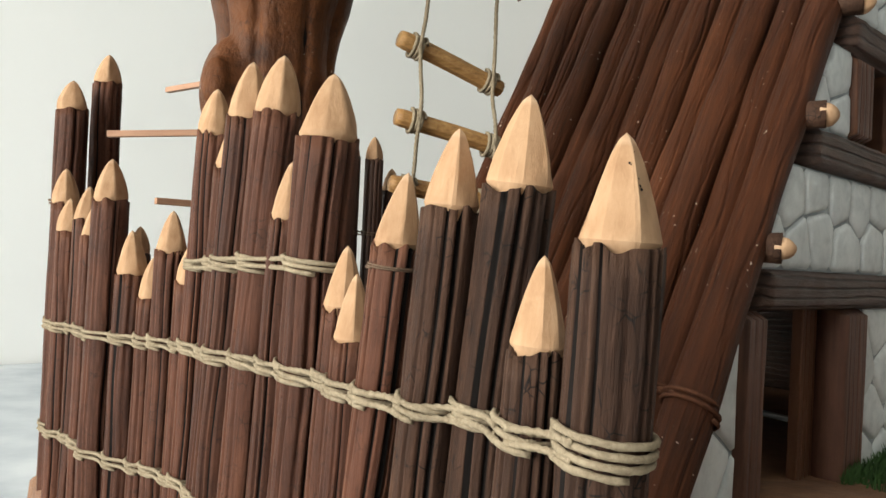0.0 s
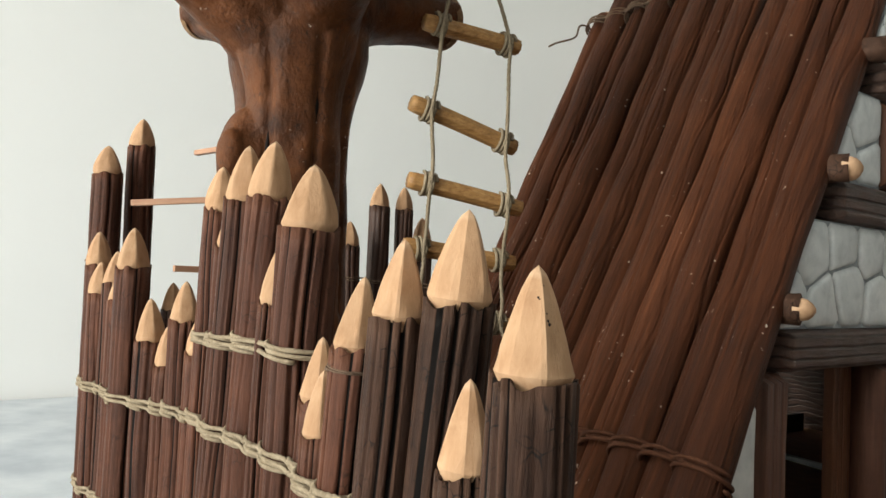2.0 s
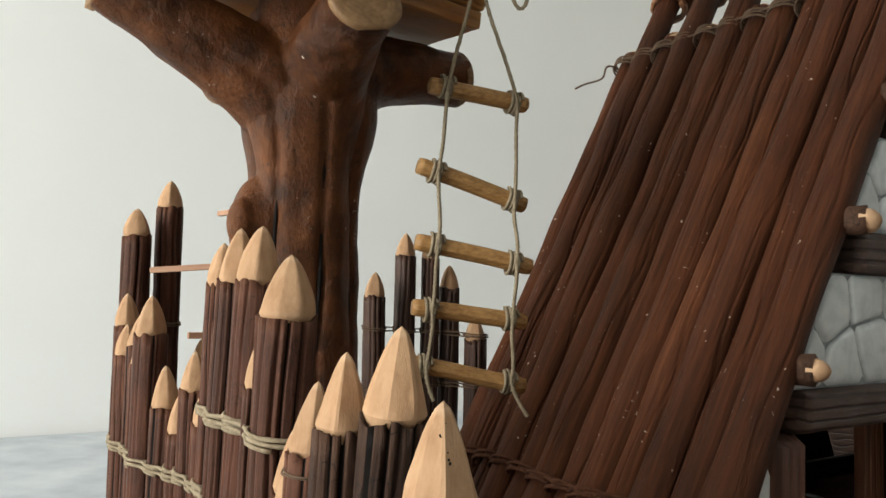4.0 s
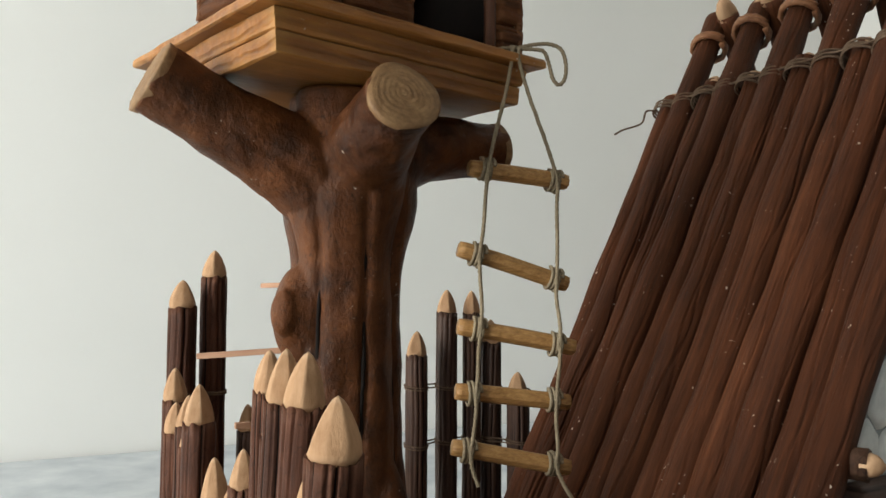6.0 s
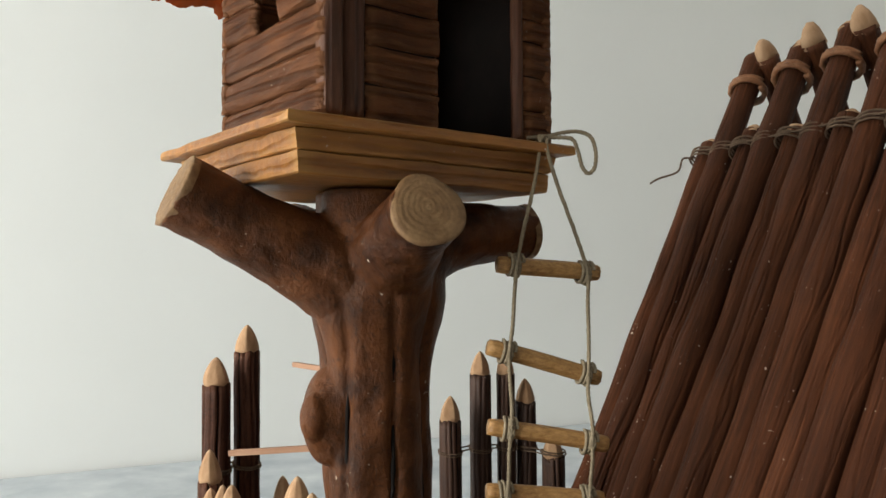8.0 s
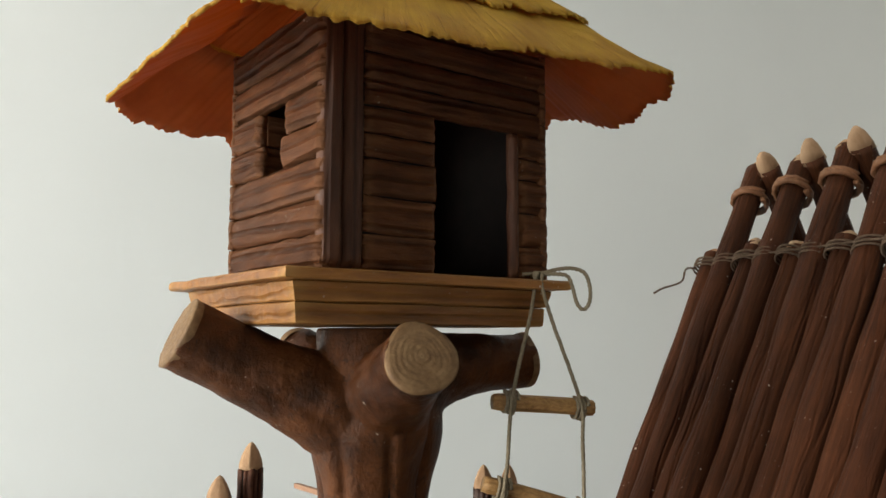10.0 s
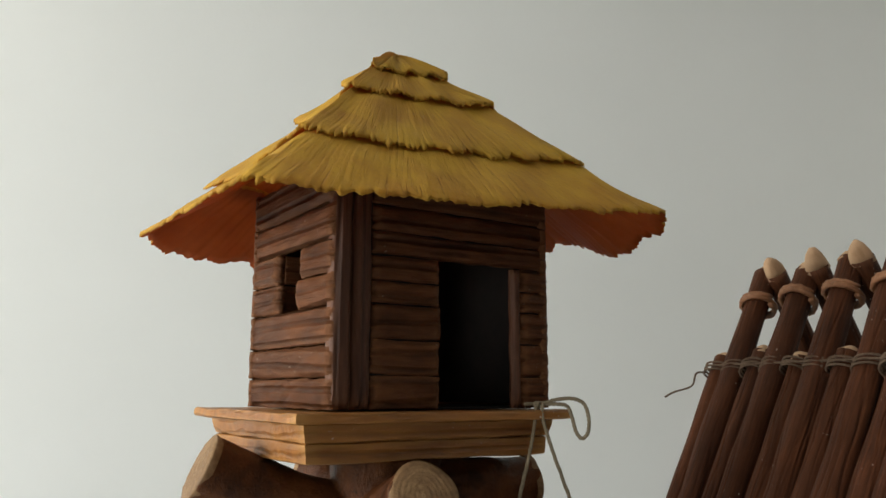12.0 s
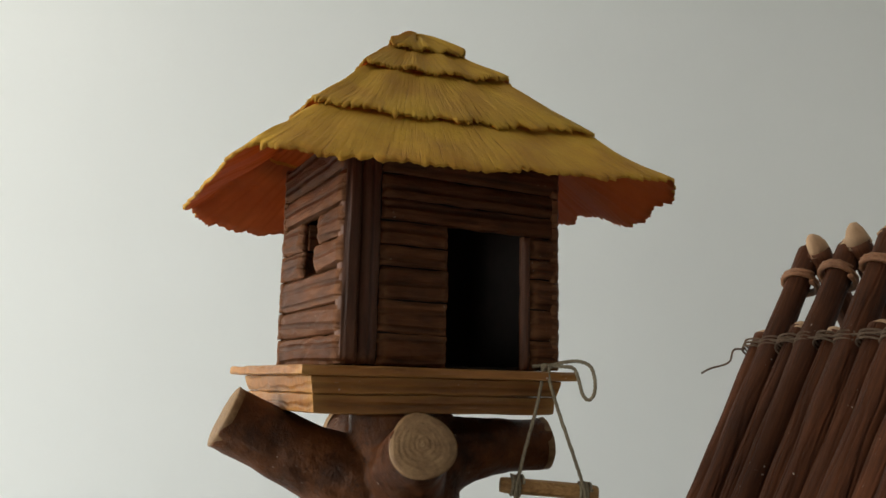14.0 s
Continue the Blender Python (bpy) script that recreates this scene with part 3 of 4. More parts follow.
lash(back[3:], lambda i: 0.162 - 0.001 * i, 1.9, 0.0005, TWINE_DARK, CORD, seed=130, tilt=0.1, name="cord_lashing")
lash(back[3:], lambda i: 0.122, 1.9, 0.0005, TWINE_DARK, CORD, seed=140, tilt=0.1, name="cord_lashing")
lash(back[:3], lambda i: 0.100, 1.9, 0.0005, TWINE_DARK, CORD, seed=150, tilt=0.1, name="cord_lashing")

# small burn marks on the nearest point
burns = thing("burn_marks", "small dark burn marks on a carved stake point", "mark")
b0, t0, r0 = front[0]
for ang, k in ((-92, 0.70), (-88, 0.685), (-74, 0.56), (-71, 0.50), (-68, 0.47), (-80, 0.80)):
    c = t0.lerp(b0, (1 - k) * 0.0185 / (t0 - b0).length)
    side = Vector((math.cos(radians(ang)), math.sin(radians(ang)), 0))
    rad = r0 * ((1 - k ** 1.12) * 0.76 + 0.24 * math.sqrt(1 - k ** 4)) * 0.955
    bm = bmesh.new()
    bmesh.ops.create_icosphere(bm, subdivisions=1, radius=0.00034)
    bmesh.ops.translate(bm, vec=c + side * rad, verts=bm.verts)
    part("mark", bm, BARK_GAP, burns, smooth=True)

# dark thread round one stake
thread = thing("thread", "thin dark thread tied round a stake below its point", "thread")
v, f = cord(wrap_path(at_height(front[4], 0.1425), front[4][2] * 1.03 + 0.0002, 2.2, 0.0010, 0.1, 2.5, 3), 0.00022)
mesh_ob("wrap", v, f, TWINE_DARK, thread)

# ---- tree with a hut ----
TH = radians(53.0)
HO = Vector((-0.0593, 0.3309, 0.0))
HM = Matrix.Translation(HO) @ Matrix.Rotation(TH, 4, "Z")      # hut axes: x along the door wall, y to the back
TC = Vector((0.077, 0.0565, 0))                                 # trunk, in hut axes


def build_tree():
    at = HM @ Matrix.Translation((TC.x, TC.y, 0))
    tree = thing("tree", "glossy brown sculpted tree with sawn-off branches holding a hut", "tree", at=at)
    bm = bmesh.new()

    def add(vf):
        vs = [bm.verts.new(p) for p in vf[0]]
        for f in vf[1]:
            bm.faces.new([vs[i] for i in f])

    seams = ((-1.87, 0.13), (-2.69, 0.12), (-0.95, 0.15), (0.5, 0.14), (2.0, 0.14), (-3.4, 0.13))

    def seam_turn(g, k):
        return g - 0.10 * math.sin(k * 9 + g) + 0.05 * noise.noise(Vector((k * 14, g, 0.5)))

    def trunk_shape(a, k, i):
        """Rounded lobes of bark between deep seams."""
        q = 1.03 + 0.05 * math.cos(3 * a + 0.7 + k) + 0.04 * math.cos(5 * a + 1.2)
        fade = 1 if k < 0.80 else max(0, 1 - (k - 0.80) / 0.13)
        for g, d in seams:
            w = abs((a - seam_turn(g, k) + math.pi) % (2 * math.pi) - math.pi)
            q -= d * (0.42 * max(0, 1 - w / 0.26) ** 2 + 0.75 * max(0, 1 - w / 0.085)) * fade
        return q + 0.08 * noise.noise(Vector((math.cos(a), math.sin(a), k * 7)) * 1.6) + 0.030 * noise.noise(Vector((math.cos(a) * 3, math.sin(a) * 3, k * 18))) + 0.016 * noise.noise(Vector((math.cos(a) * 3, math.sin(a) * 3, k * 60)))

    def trunk_r(k):
        z = 0.005 + 0.3205 * k
        return 0.0256 + 0.016 * max(0, (0.15 - z) / 0.13) ** 1.6 + 0.0075 * math.exp(-((z - 0.285) / 0.020) ** 2) + 0.0035 * max(0, (z - 0.290) / 0.035)

    axis = spline([(0.004, -0.006, 0.005), (0.004, -0.004, 0.10), (0, 0, 0.2), (0, 0, 0.3255)], 22)
    add(tube(axis, trunk_r, 120, trunk_shape))
    limbs = [((-0.097, 0.013, 0.3225), 0.0172, (-0.028, 0.003, 0.2895), 0.0), ((-0.018, -0.069, 0.3125), 0.0165, (-0.004, -0.016, 0.290), 0.0),
             ((0.092, -0.014, 0.3080), 0.0150, (0.026, -0.002, 0.3005), -0.002), ((0.0, 0.085, 0.310), 0.0165, (0.0, 0.015, 0.290), 0.0)]
    ends = []
    for end, r, start, sag in limbs:
        e, s = Vector(end), Vector(start)
        mid = s.lerp(e, 0.5) + Vector((0, 0, -sag))
        path = spline([Vector((0, 0, s.z - 0.016)), s, mid, e], 9)
        add(tube(path, lambda k, r=r: r * 0.985 + (0.0255 - r) * max(0.0, 1 - max(0.0, k - 0.25) / 0.62) ** 1.35, 40,
                 lambda a, k, i: 1 + 0.04 * math.cos(2 * a + k * 2) + 0.07 * noise.noise(Vector((math.cos(a), math.sin(a), k * 4)) * 1.7) + 0.035 * noise.noise(Vector((math.cos(a) * 3, math.sin(a) * 3, k * 16)))
                 - 0.08 * max(0, 1 - abs(a - 2.2 - 0.5 * math.sin(3 * k)) / 0.16) - 0.05 * max(0, 1 - abs(a - 4.4 - 0.4 * math.sin(4 * k)) / 0.16)))
        ends.append((e, (e - mid).normalized(), r))
    # roots
    for ang, reach in ((-1.2, 0.055), (0.2, 0.06), (1.6, 0.05), (2.7, 0.055), (-2.4, 0.05)):
        d = Vector((math.cos(ang), math.sin(ang), 0))
        add(tube(spline([d * 0.012 + Vector((0, 0, 0.16)), d * 0.030 + Vector((0, 0, 0.115)), d * 0.038 + Vector((0, 0, 0.06)), d * reach + Vector((0, 0, 0.012))], 6),
                 lambda k: 0.009 + 0.004 * k, 14))
    # burl with a healed knot
    burl = Vector((-0.0352, -0.002, 0.2175))
    face = Vector((-0.93, -0.36, 0.05)).normalized()
    for grow, push, thick in ((0.62, 0.0006, 0.0068), (0.90, -0.0048, 0.0074), (1.30, -0.0105, 0.0110)):
        m = Matrix.Translation(burl + face * push) @ face.to_track_quat("Z", "Y").to_matrix().to_4x4()
        vs = bmesh.ops.create_uvsphere(bm, u_segments=24, v_segments=14, radius=1.0)["verts"]
        bmesh.ops.scale(bm, vec=(0.0110 * grow, 0.0185 * grow, thick * 0.9), verts=vs)
        bmesh.ops.transform(bm, matrix=m, verts=vs)
    bmesh.ops.recalc_face_normals(bm, faces=bm.faces[:])
    trunk = part("trunk", bm, TREE, tree, smooth=True)
    rm = trunk.modifiers.new("merge", "REMESH")
    rm.mode, rm.voxel_size, rm.use_smooth_shade = "VOXEL", 0.0011, True
    sm = trunk.modifiers.new("soften", "SMOOTH")
    sm.factor, sm.iterations = 0.5, 5
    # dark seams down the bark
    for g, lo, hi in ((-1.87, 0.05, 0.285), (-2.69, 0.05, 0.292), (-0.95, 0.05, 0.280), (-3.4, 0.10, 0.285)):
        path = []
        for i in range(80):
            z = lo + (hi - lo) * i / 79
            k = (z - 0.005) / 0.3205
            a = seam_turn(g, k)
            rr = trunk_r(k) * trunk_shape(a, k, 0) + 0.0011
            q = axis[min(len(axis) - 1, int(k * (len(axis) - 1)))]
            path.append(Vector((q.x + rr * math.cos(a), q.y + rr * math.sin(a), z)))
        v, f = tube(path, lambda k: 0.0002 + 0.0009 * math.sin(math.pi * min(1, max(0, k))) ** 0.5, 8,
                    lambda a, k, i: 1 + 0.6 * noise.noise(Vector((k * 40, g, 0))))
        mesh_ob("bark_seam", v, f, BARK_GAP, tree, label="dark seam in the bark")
    # sawn faces with growth rings
    for i, (e, d, r) in enumerate(ends):
        verts, faces = [], []
        seg, rings = 40, 22
        for j in range(rings + 1):
            k = j / rings
            for s in range(seg):
                a = 2 * math.pi * s / seg
                rr = r * 1.03 * k * (1 + 0.06 * noise.noise(Vector((math.cos(a), math.sin(a), 0.4 * k + i))) * min(1, 2 * k) + 0.03 * math.cos(3 * a + i))
                z = 0.0012 + 0.00016 * math.sin(k * 44 + 5 * noise.noise(Vector((math.cos(a) * 1.5 * k, math.sin(a) * 1.5 * k, i * 2.0)))) + 0.0003 * noise.noise(Vector((rr * math.cos(a), rr * math.sin(a), i * 0.1)) * 400) - 0.0016 * k ** 8
                verts.append((rr * math.cos(a), rr * math.sin(a), z))
        for j in range(rings):
            for s in range(seg):
                a, b = j * seg + s, j * seg + (s + 1) % seg
                faces.append((a, b, b + seg, a + seg))
        base = len(verts)
        for s in range(seg):
            v = verts[rings * seg + s]
            verts.append((v[0] * 0.96, v[1] * 0.96, -0.004))
        for s in range(seg):
            faces.append((rings * seg + s, rings * seg + (s + 1) % seg, base + (s + 1) % seg, base + s))
        cap = mesh_ob("sawn_face", verts, faces, CUT, tree, label="ochre sawn branch end with growth rings")
        cap.matrix_basis = Matrix.Translation(e) @ d.to_track_quat("Z", "Y").to_matrix().to_4x4()


build_tree()


def stick(a, b, w=0.0034):
    a, b = Vector(a), Vector(b)
    d = b - a
    bm = box_bm((d.length, w, w * 0.85), (d.length / 2, 0, 0), 0.0003)
    ob = part("wooden_peg", bm, MATCH, None)
    ob.matrix_world = Matrix.Translation(a) @ d.to_track_quat("X", "Z").to_matrix().to_4x4()
    return tagged(ob, "thin square reddish wooden peg stuck in the trunk", "peg", "pegs of the tree")


stick((-0.1316, 0.4136, 0.1946), (-0.066, 0.4230, 0.2000))
stick((-0.1333, 0.4924, 0.2311), (-0.070, 0.4450, 0.2320))
stick((-0.1010, 0.3950, 0.1640), (-0.0610, 0.4260, 0.1640))
stick((-0.0520, 0.3870, 0.1300), (-0.0200, 0.4120, 0.1270))


def build_platform():
    ob = thing("platform", "ochre stained wooden platform with a projecting rim", "platform", at=HM)

    def slab(name, u0, u1, v0, v1, z0, z1, flare=0.0, label="", rng_seed=1):
        """A board edge with a wavy hand-carved outline."""
        rng = random.Random(rng_seed)
        n = 26
        ring = []
        for i in range(n):
            ring.append((u0 + (u1 - u0) * i / n, v0))
        for i in range(n):
            ring.append((u1, v0 + (v1 - v0) * i / n))
        for i in range(n):
            ring.append((u1 - (u1 - u0) * i / n, v1))
        for i in range(n):
            ring.append((u0, v1 - (v1 - v0) * i / n))
        cu, cv = (u0 + u1) / 2, (v0 + v1) / 2
        zs = [z0, z0 + 0.0006, (z0 * 2 + z1) / 3, (z0 + 2 * z1) / 3, z1 - 0.0006, z1]
        verts, faces = [], []
        m = len(ring)
        for li, z in enumerate(zs):
            ins = 0.0010 if li in (0, len(zs) - 1) else 0.0
            fl = flare * (z - z0) / (z1 - z0)
            for (u, v) in ring:
                w = 0.0008 * noise.noise(Vector((u * 60, v * 60, li * 0.7 + rng_seed)))
                su = (1 if u > cu else -1) * (fl - ins + w) if abs(abs(u - cu) - (u1 - u0) / 2) < 1e-6 else 0
                sv = (1 if v > cv else -1) * (fl - ins + w) if abs(abs(v - cv) - (v1 - v0) / 2) < 1e-6 else 0
                verts.append((u + su, v + sv, z + 0.0007 * noise.noise(Vector((u * 45, v * 45, rng_seed + 5)))))
        for li in range(len(zs) - 1):
            for j in range(m):
                a, b = li * m + j, li * m + (j + 1) % m
                faces.append((a, b, b + m, a + m))
        faces.append(tuple(range((len(zs) - 1) * m, len(zs) * m)))
        faces.append(tuple(range(m - 1, -1, -1)))
        return mesh_ob(name, verts, faces, DECK, ob, smooth=False, label=label)

    slab("rim_board", 0.0, 0.163, 0.0, 0.147, 0.3455, 0.3505, rng_seed=3)
    slab("upper_fascia", 0.0088, 0.1545, 0.0095, 0.1325, 0.3365, 0.3455, 0.0022, rng_seed=5)
    slab("lower_fascia", 0.0100, 0.1530, 0.0108, 0.1315, 0.3265, 0.3362, 0.0008, rng_seed=8)


build_platform()


def plank_mesh(length, height, thick, seed, along_z=False):
    """A hand-carved plank: bulged face, wavy edges, worn ends. x along, z up, face towards -y."""
    rng = random.Random(seed)
    nx, nz = max(6, int(length / 0.0028)), 12
    if along_z:
        nx, nz = max(8, int(length / 0.0012)), max(6, int(height / 0.0035))
    verts, faces = [], []
    sx, sz = rng.uniform(0, 50), rng.uniform(0, 50)
    for j in range(nz + 1):
        for i in range(nx + 1):
            x, z = i / nx, j / nz
            ex = min(x, 1 - x) * length
            ez = min(z, 1 - z) * height
            edge = min(1.0, min(ex, ez) / 0.0030)
            dep = thick * (0.60 + 0.40 * edge ** 0.5)
            if along_z:
                dep += 0.0006 * noise.noise(Vector((x * length * 420, z * height * 30, sx)))
            else:
                dep += 0.0010 * noise.noise(Vector((x * length * 45, z * height * 260 + 1.5 * math.sin(x * length * 70 + sx), sx))) + 0.0007 * noise.noise(Vector((x * length * 60, sz, 2)))
            wx = 0.0006 * noise.noise(Vector((z * 6, sx, 1))) * (1 if x in (0, 1) else 0)
            wz = 0.0006 * noise.noise(Vector((x * length * 90, sz, 7))) * (1 if j in (0, nz) else 0)
            verts.append((x * length + wx, -dep, z * height + wz))
    for j in range(nz):
        for i in range(nx):
            a = j * (nx + 1) + i
            faces.append((a, a + 1, a + nx + 2, a + nx + 1))
    rim = [i for i in range(nx + 1)] + [j * (nx + 1) + nx for j in range(1, nz + 1)] + [nz * (nx + 1) + i for i in range(nx - 1, -1, -1)] + \
          [j * (nx + 1) for j in range(nz - 1, 0, -1)]
    b0 = len(verts)
    for r in rim:
        v = verts[r]
        verts.append((v[0], 0.0, v[2]))
    m = len(rim)
    for k in range(m):
        faces.append((rim[(k + 1) % m], rim[k], b0 + k, b0 + (k + 1) % m))
    faces.append(tuple(range(b0 + m - 1, b0 - 1, -1)))
    return verts, faces


HUT = (0.0195, 0.1580, 0.010, 0.1145)     # u0, u1, v0, v1
HZ0, HZ1 = 0.3515, 0.474
DOOR = (0.0845, 0.1330, 0.4287)          # u0, u1, top


def build_hut():
    hut = thing("tree_hut", "dark brown plank hut with an open doorway and a thatched roof", "hut", at=HM)
    u0, u1, v0, v1 = HUT
    rng = random.Random(4)
    T = 0.006
    edges = [HZ0, 0.3685, 0.3863, 0.4040, 0.4156, DOOR[2], 0.4409, 0.4546, HZ1]      # courses of the door wall
    side = [HZ0, 0.3670, 0.3830, 0.4020, 0.4180, 0.4350, 0.4530, HZ1]               # courses of the other walls
    seed = [100]

    def put(x0, x1, z0, z1, place, mat=PLANK, name="plank", thick=T, along_z=False, label=""):
        seed[0] += 1
        v, f = plank_mesh(x1 - x0, z1 - z0 - 0.0007, thick, seed[0], along_z)
        ob = mesh_ob(name, v, f, mat, hut, smooth=True, label=label)
        ob.matrix_basis = place @ Matrix.Translation((x0, 0, z0))

    front_m = Matrix.Translation((0, v0 + T, 0))
    left_m = Matrix.Translation((u0 + T, v1, 0)) @ Matrix.Rotation(radians(-90), 4, "Z")
    right_m = Matrix.Translation((u1 - T, v0, 0)) @ Matrix.Rotation(radians(90), 4, "Z")
    back_m = Matrix.Translation((u1, v1 - T, 0)) @ Matrix.Rotation(radians(180), 4, "Z")
    # front: corner post, planks left of the doorway, jamb, planks right of it, lintel planks
    put(u0 + 0.0015, u0 + 0.0125, HZ0, HZ1, front_m, POST, "corner_post", T + 0.0014, True)
    put(u0 + 0.0128, u0 + 0.0235, HZ0, HZ1, front_m, POST, "corner_post", T + 0.0006, True)
    for z0, z1 in zip(edges, edges[1:]):
        if z1 <= DOOR[2] + 0.001:
            put(u0 + 0.0242, DOOR[0] + rng.uniform(-0.0009, 0.0009), z0, z1, front_m)
            put(DOOR[1] + 0.0052, u1, z0, z1, front_m)
        else:
            put(u0 + 0.0242, u1, z0, z1, front_m)
    put(DOOR[1], DOOR[1] + 0.0050, HZ0, DOOR[2], front_m, POST, "door_jamb", T - 0.0004, True)
    # left wall with a small window two courses high
    span = v1 - v0
    wl, wr = v1 - 0.0785, v1 - 0.0495          # window along the wall, from the back corner
    for z0, z1 in zip(side, side[1:]):
        if 0.400 < z0 < 0.420:
            put(0.0, wl - (0.0010 if z0 > 0.41 else -0.0012), z0, z1, left_m)
            put(wr - (0.0030 if z0 < 0.41 else -0.0008), span, z0, z1, left_m)
        else:
            put(0.0, span, z0, z1, left_m)
    for z0, z1 in ((0.4026, 0.4175), (0.4185, 0.4344)):
        part("window_reveal", box_bm((0.011, 0.003, z1 - z0), (u0 + T + 0.0055, 0.0805, (z0 + z1) / 2), 0.0008), PLANK, hut)
    for z0, z1 in zip(side, side[1:]):
        put(0.0, span, z0, z1, right_m)
        put(0.0, u1 - u0, z0, z1, back_m)
    # a thin near-black core behind the planks of each wall: the hollow's shade as colour
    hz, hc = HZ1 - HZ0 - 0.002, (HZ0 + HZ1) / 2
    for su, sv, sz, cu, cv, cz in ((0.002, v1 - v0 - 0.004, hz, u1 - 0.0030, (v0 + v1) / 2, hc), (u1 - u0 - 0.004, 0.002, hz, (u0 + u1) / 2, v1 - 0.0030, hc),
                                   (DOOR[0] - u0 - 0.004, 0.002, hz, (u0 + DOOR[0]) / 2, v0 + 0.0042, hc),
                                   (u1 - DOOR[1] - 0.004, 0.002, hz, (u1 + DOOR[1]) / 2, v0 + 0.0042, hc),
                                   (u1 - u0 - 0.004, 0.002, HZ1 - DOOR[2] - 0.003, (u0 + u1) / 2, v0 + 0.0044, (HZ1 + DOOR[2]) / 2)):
        part("wall_core", box_bm((su, sv, sz), (cu, cv, cz)), INSIDE_SHADE, hut)
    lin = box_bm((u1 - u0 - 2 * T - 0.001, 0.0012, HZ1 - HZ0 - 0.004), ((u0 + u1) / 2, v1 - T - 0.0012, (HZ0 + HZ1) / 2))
    part("shade_lining", lin, INSIDE_SHADE, hut, "inner lining of the hut, coloured near black for shade")
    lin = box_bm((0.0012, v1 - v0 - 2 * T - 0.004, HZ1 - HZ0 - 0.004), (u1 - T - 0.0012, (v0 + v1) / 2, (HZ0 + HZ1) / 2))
    part("shade_lining", lin, INSIDE_SHADE, hut, "inner lining of the hut, coloured near black for shade")
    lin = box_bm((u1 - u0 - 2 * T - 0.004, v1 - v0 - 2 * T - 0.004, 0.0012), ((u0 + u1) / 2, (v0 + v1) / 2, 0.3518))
    part("inner_floor", lin, INSIDE_SHADE, hut, "floor of the hut, coloured near black for shade")
    # roof: four layers of moulded thatch on a hipped form
    roof = new("roof")
    roof.parent = hut
    roof["label"] = "ochre yellow layered thatch roof with ragged eaves"
    apex = Vector((0.0826, 0.0591, 0.5590))
    eu0, eu1, ev0, ev1 = -0.037, 0.212, -0.036, 0.174
    zc = (0.4410, 0.4540, 0.4520, 0.4510)     # eave height over the four corners

    def eave(s):
        """A point of the eave for s in 0..1 round the roof, and how near it is to a corner."""
        side, k = int(s * 4) % 4, (s * 4) % 1
        cs = [(-0.043, -0.028), (0.206, -0.046), (0.208, 0.174), (-0.032, 0.183)]
        a, b = cs[side], cs[(side + 1) % 4]
        za, zb = zc[side], zc[(side + 1) % 4]
        near = max(0.0, 1 - min(k, 1 - k) / 0.10)
        p = Vector((a[0] + (b[0] - a[0]) * k, a[1] + (b[1] - a[1]) * k, za + (zb - za) * k - 0.0015 * math.sin(math.pi * k)
                    - (0.014 * math.exp(-((k - 0.2) / 0.16) ** 2) if side == 1 else 0) - (0.012 * math.sin(math.pi * k) ** 0.4 if side == 2 else 0)))
        c = Vector(((eu0 + eu1) / 2, (ev0 + ev1) / 2, p.z))
        return p.lerp(c, 0.055 * near * near), near

    tiers = [(0.0, 0.205), (0.13, 0.385), (0.31, 0.715), (0.64, 1.0)]
    cols = 720
    for ti, (f0, f1) in enumerate(tiers):
        nr = 10
        verts, faces, uvs = [], [], []
        for side in (1, 0):
            for r in range(nr + 1):
                for c in range(cols):
                    s = c / cols
                    e, near = eave(s)
                    rag = 0.026 * noise.noise(Vector((s * 70, ti * 3.3, 0.1))) + 0.020 * noise.noise(Vector((s * 330, ti, 5))) + 0.008 * noise.noise(Vector((s * 1100, ti, 8)))
                    ff = f1 * (1 + (rag if ti == 3 else rag * 2.4) * (r / nr) ** 3)
                    f = f0 + (ff - f0) * r / nr
                    p = apex.lerp(e, f)
                    k = (f - f0) / (f1 - f0)
                    drop = f ** 1.0
                    z = apex.z - (apex.z - e.z) * drop
                    thick = 0.0030
                    z += 0.0056 * k + 0.0006 * (3 - ti)
                    if ti == 0:
                        z -= 0.003 * (1 - min(1, f / 0.12)) ** 2
                    z += (0.0009 if side else 0.0) * noise.noise(Vector((s * 640, f * 8, ti))) * (0.4 + 0.6 * k)
                    z += 0.0028 * noise.noise(Vector((s * 30, f * 6, ti + 9)))
                    z += (0.0030 if near and (s < 0.04 or s > 0.96) else 0.0015) * near * near
                    if s > 0.75:      # the window side hangs hollow
                        z -= 0.0075 * math.sin(math.pi * min(1.0, (s - 0.75) * 4)) * math.sin(math.pi * min(1.0, f))
                    if side == 0:
                        z -= thick * (0.75 + 0.5 * noise.noise(Vector((s * 200, ti, 3))))
                    verts.append((p.x, p.y, z))
                    uvs.append((s * 0.85, f * 0.14))
        block = (nr + 1) * cols
        for r in range(nr):
            for c in range(cols):
                a, b = r * cols + c, r * cols + (c + 1) % cols
                faces.append((a, a + cols, b + cols, b))
                faces.append((block + a, block + b, block + b + cols, block + a + cols))
        for c in range(cols):
            a, b = nr * cols + c, nr * cols + (c + 1) % cols
            faces.append((a, block + a, block + b, b))
        ob = mesh_ob("thatch_layer", verts, faces, THATCH, roof)
        ob.data.materials.append(UNDER)
        for poly in ob.data.polygons:
            if min(poly.vertices) >= block:
                poly.material_index = 1
        uvl = ob.data.uv_layers.new(name="UVMap")
        for poly in ob.data.polygons:
            us = [uvs[ob.data.loops[li].vertex_index] for li in poly.loop_indices]
            wrapf = max(u[0] for u in us) - min(u[0] for u in us) > 0.4
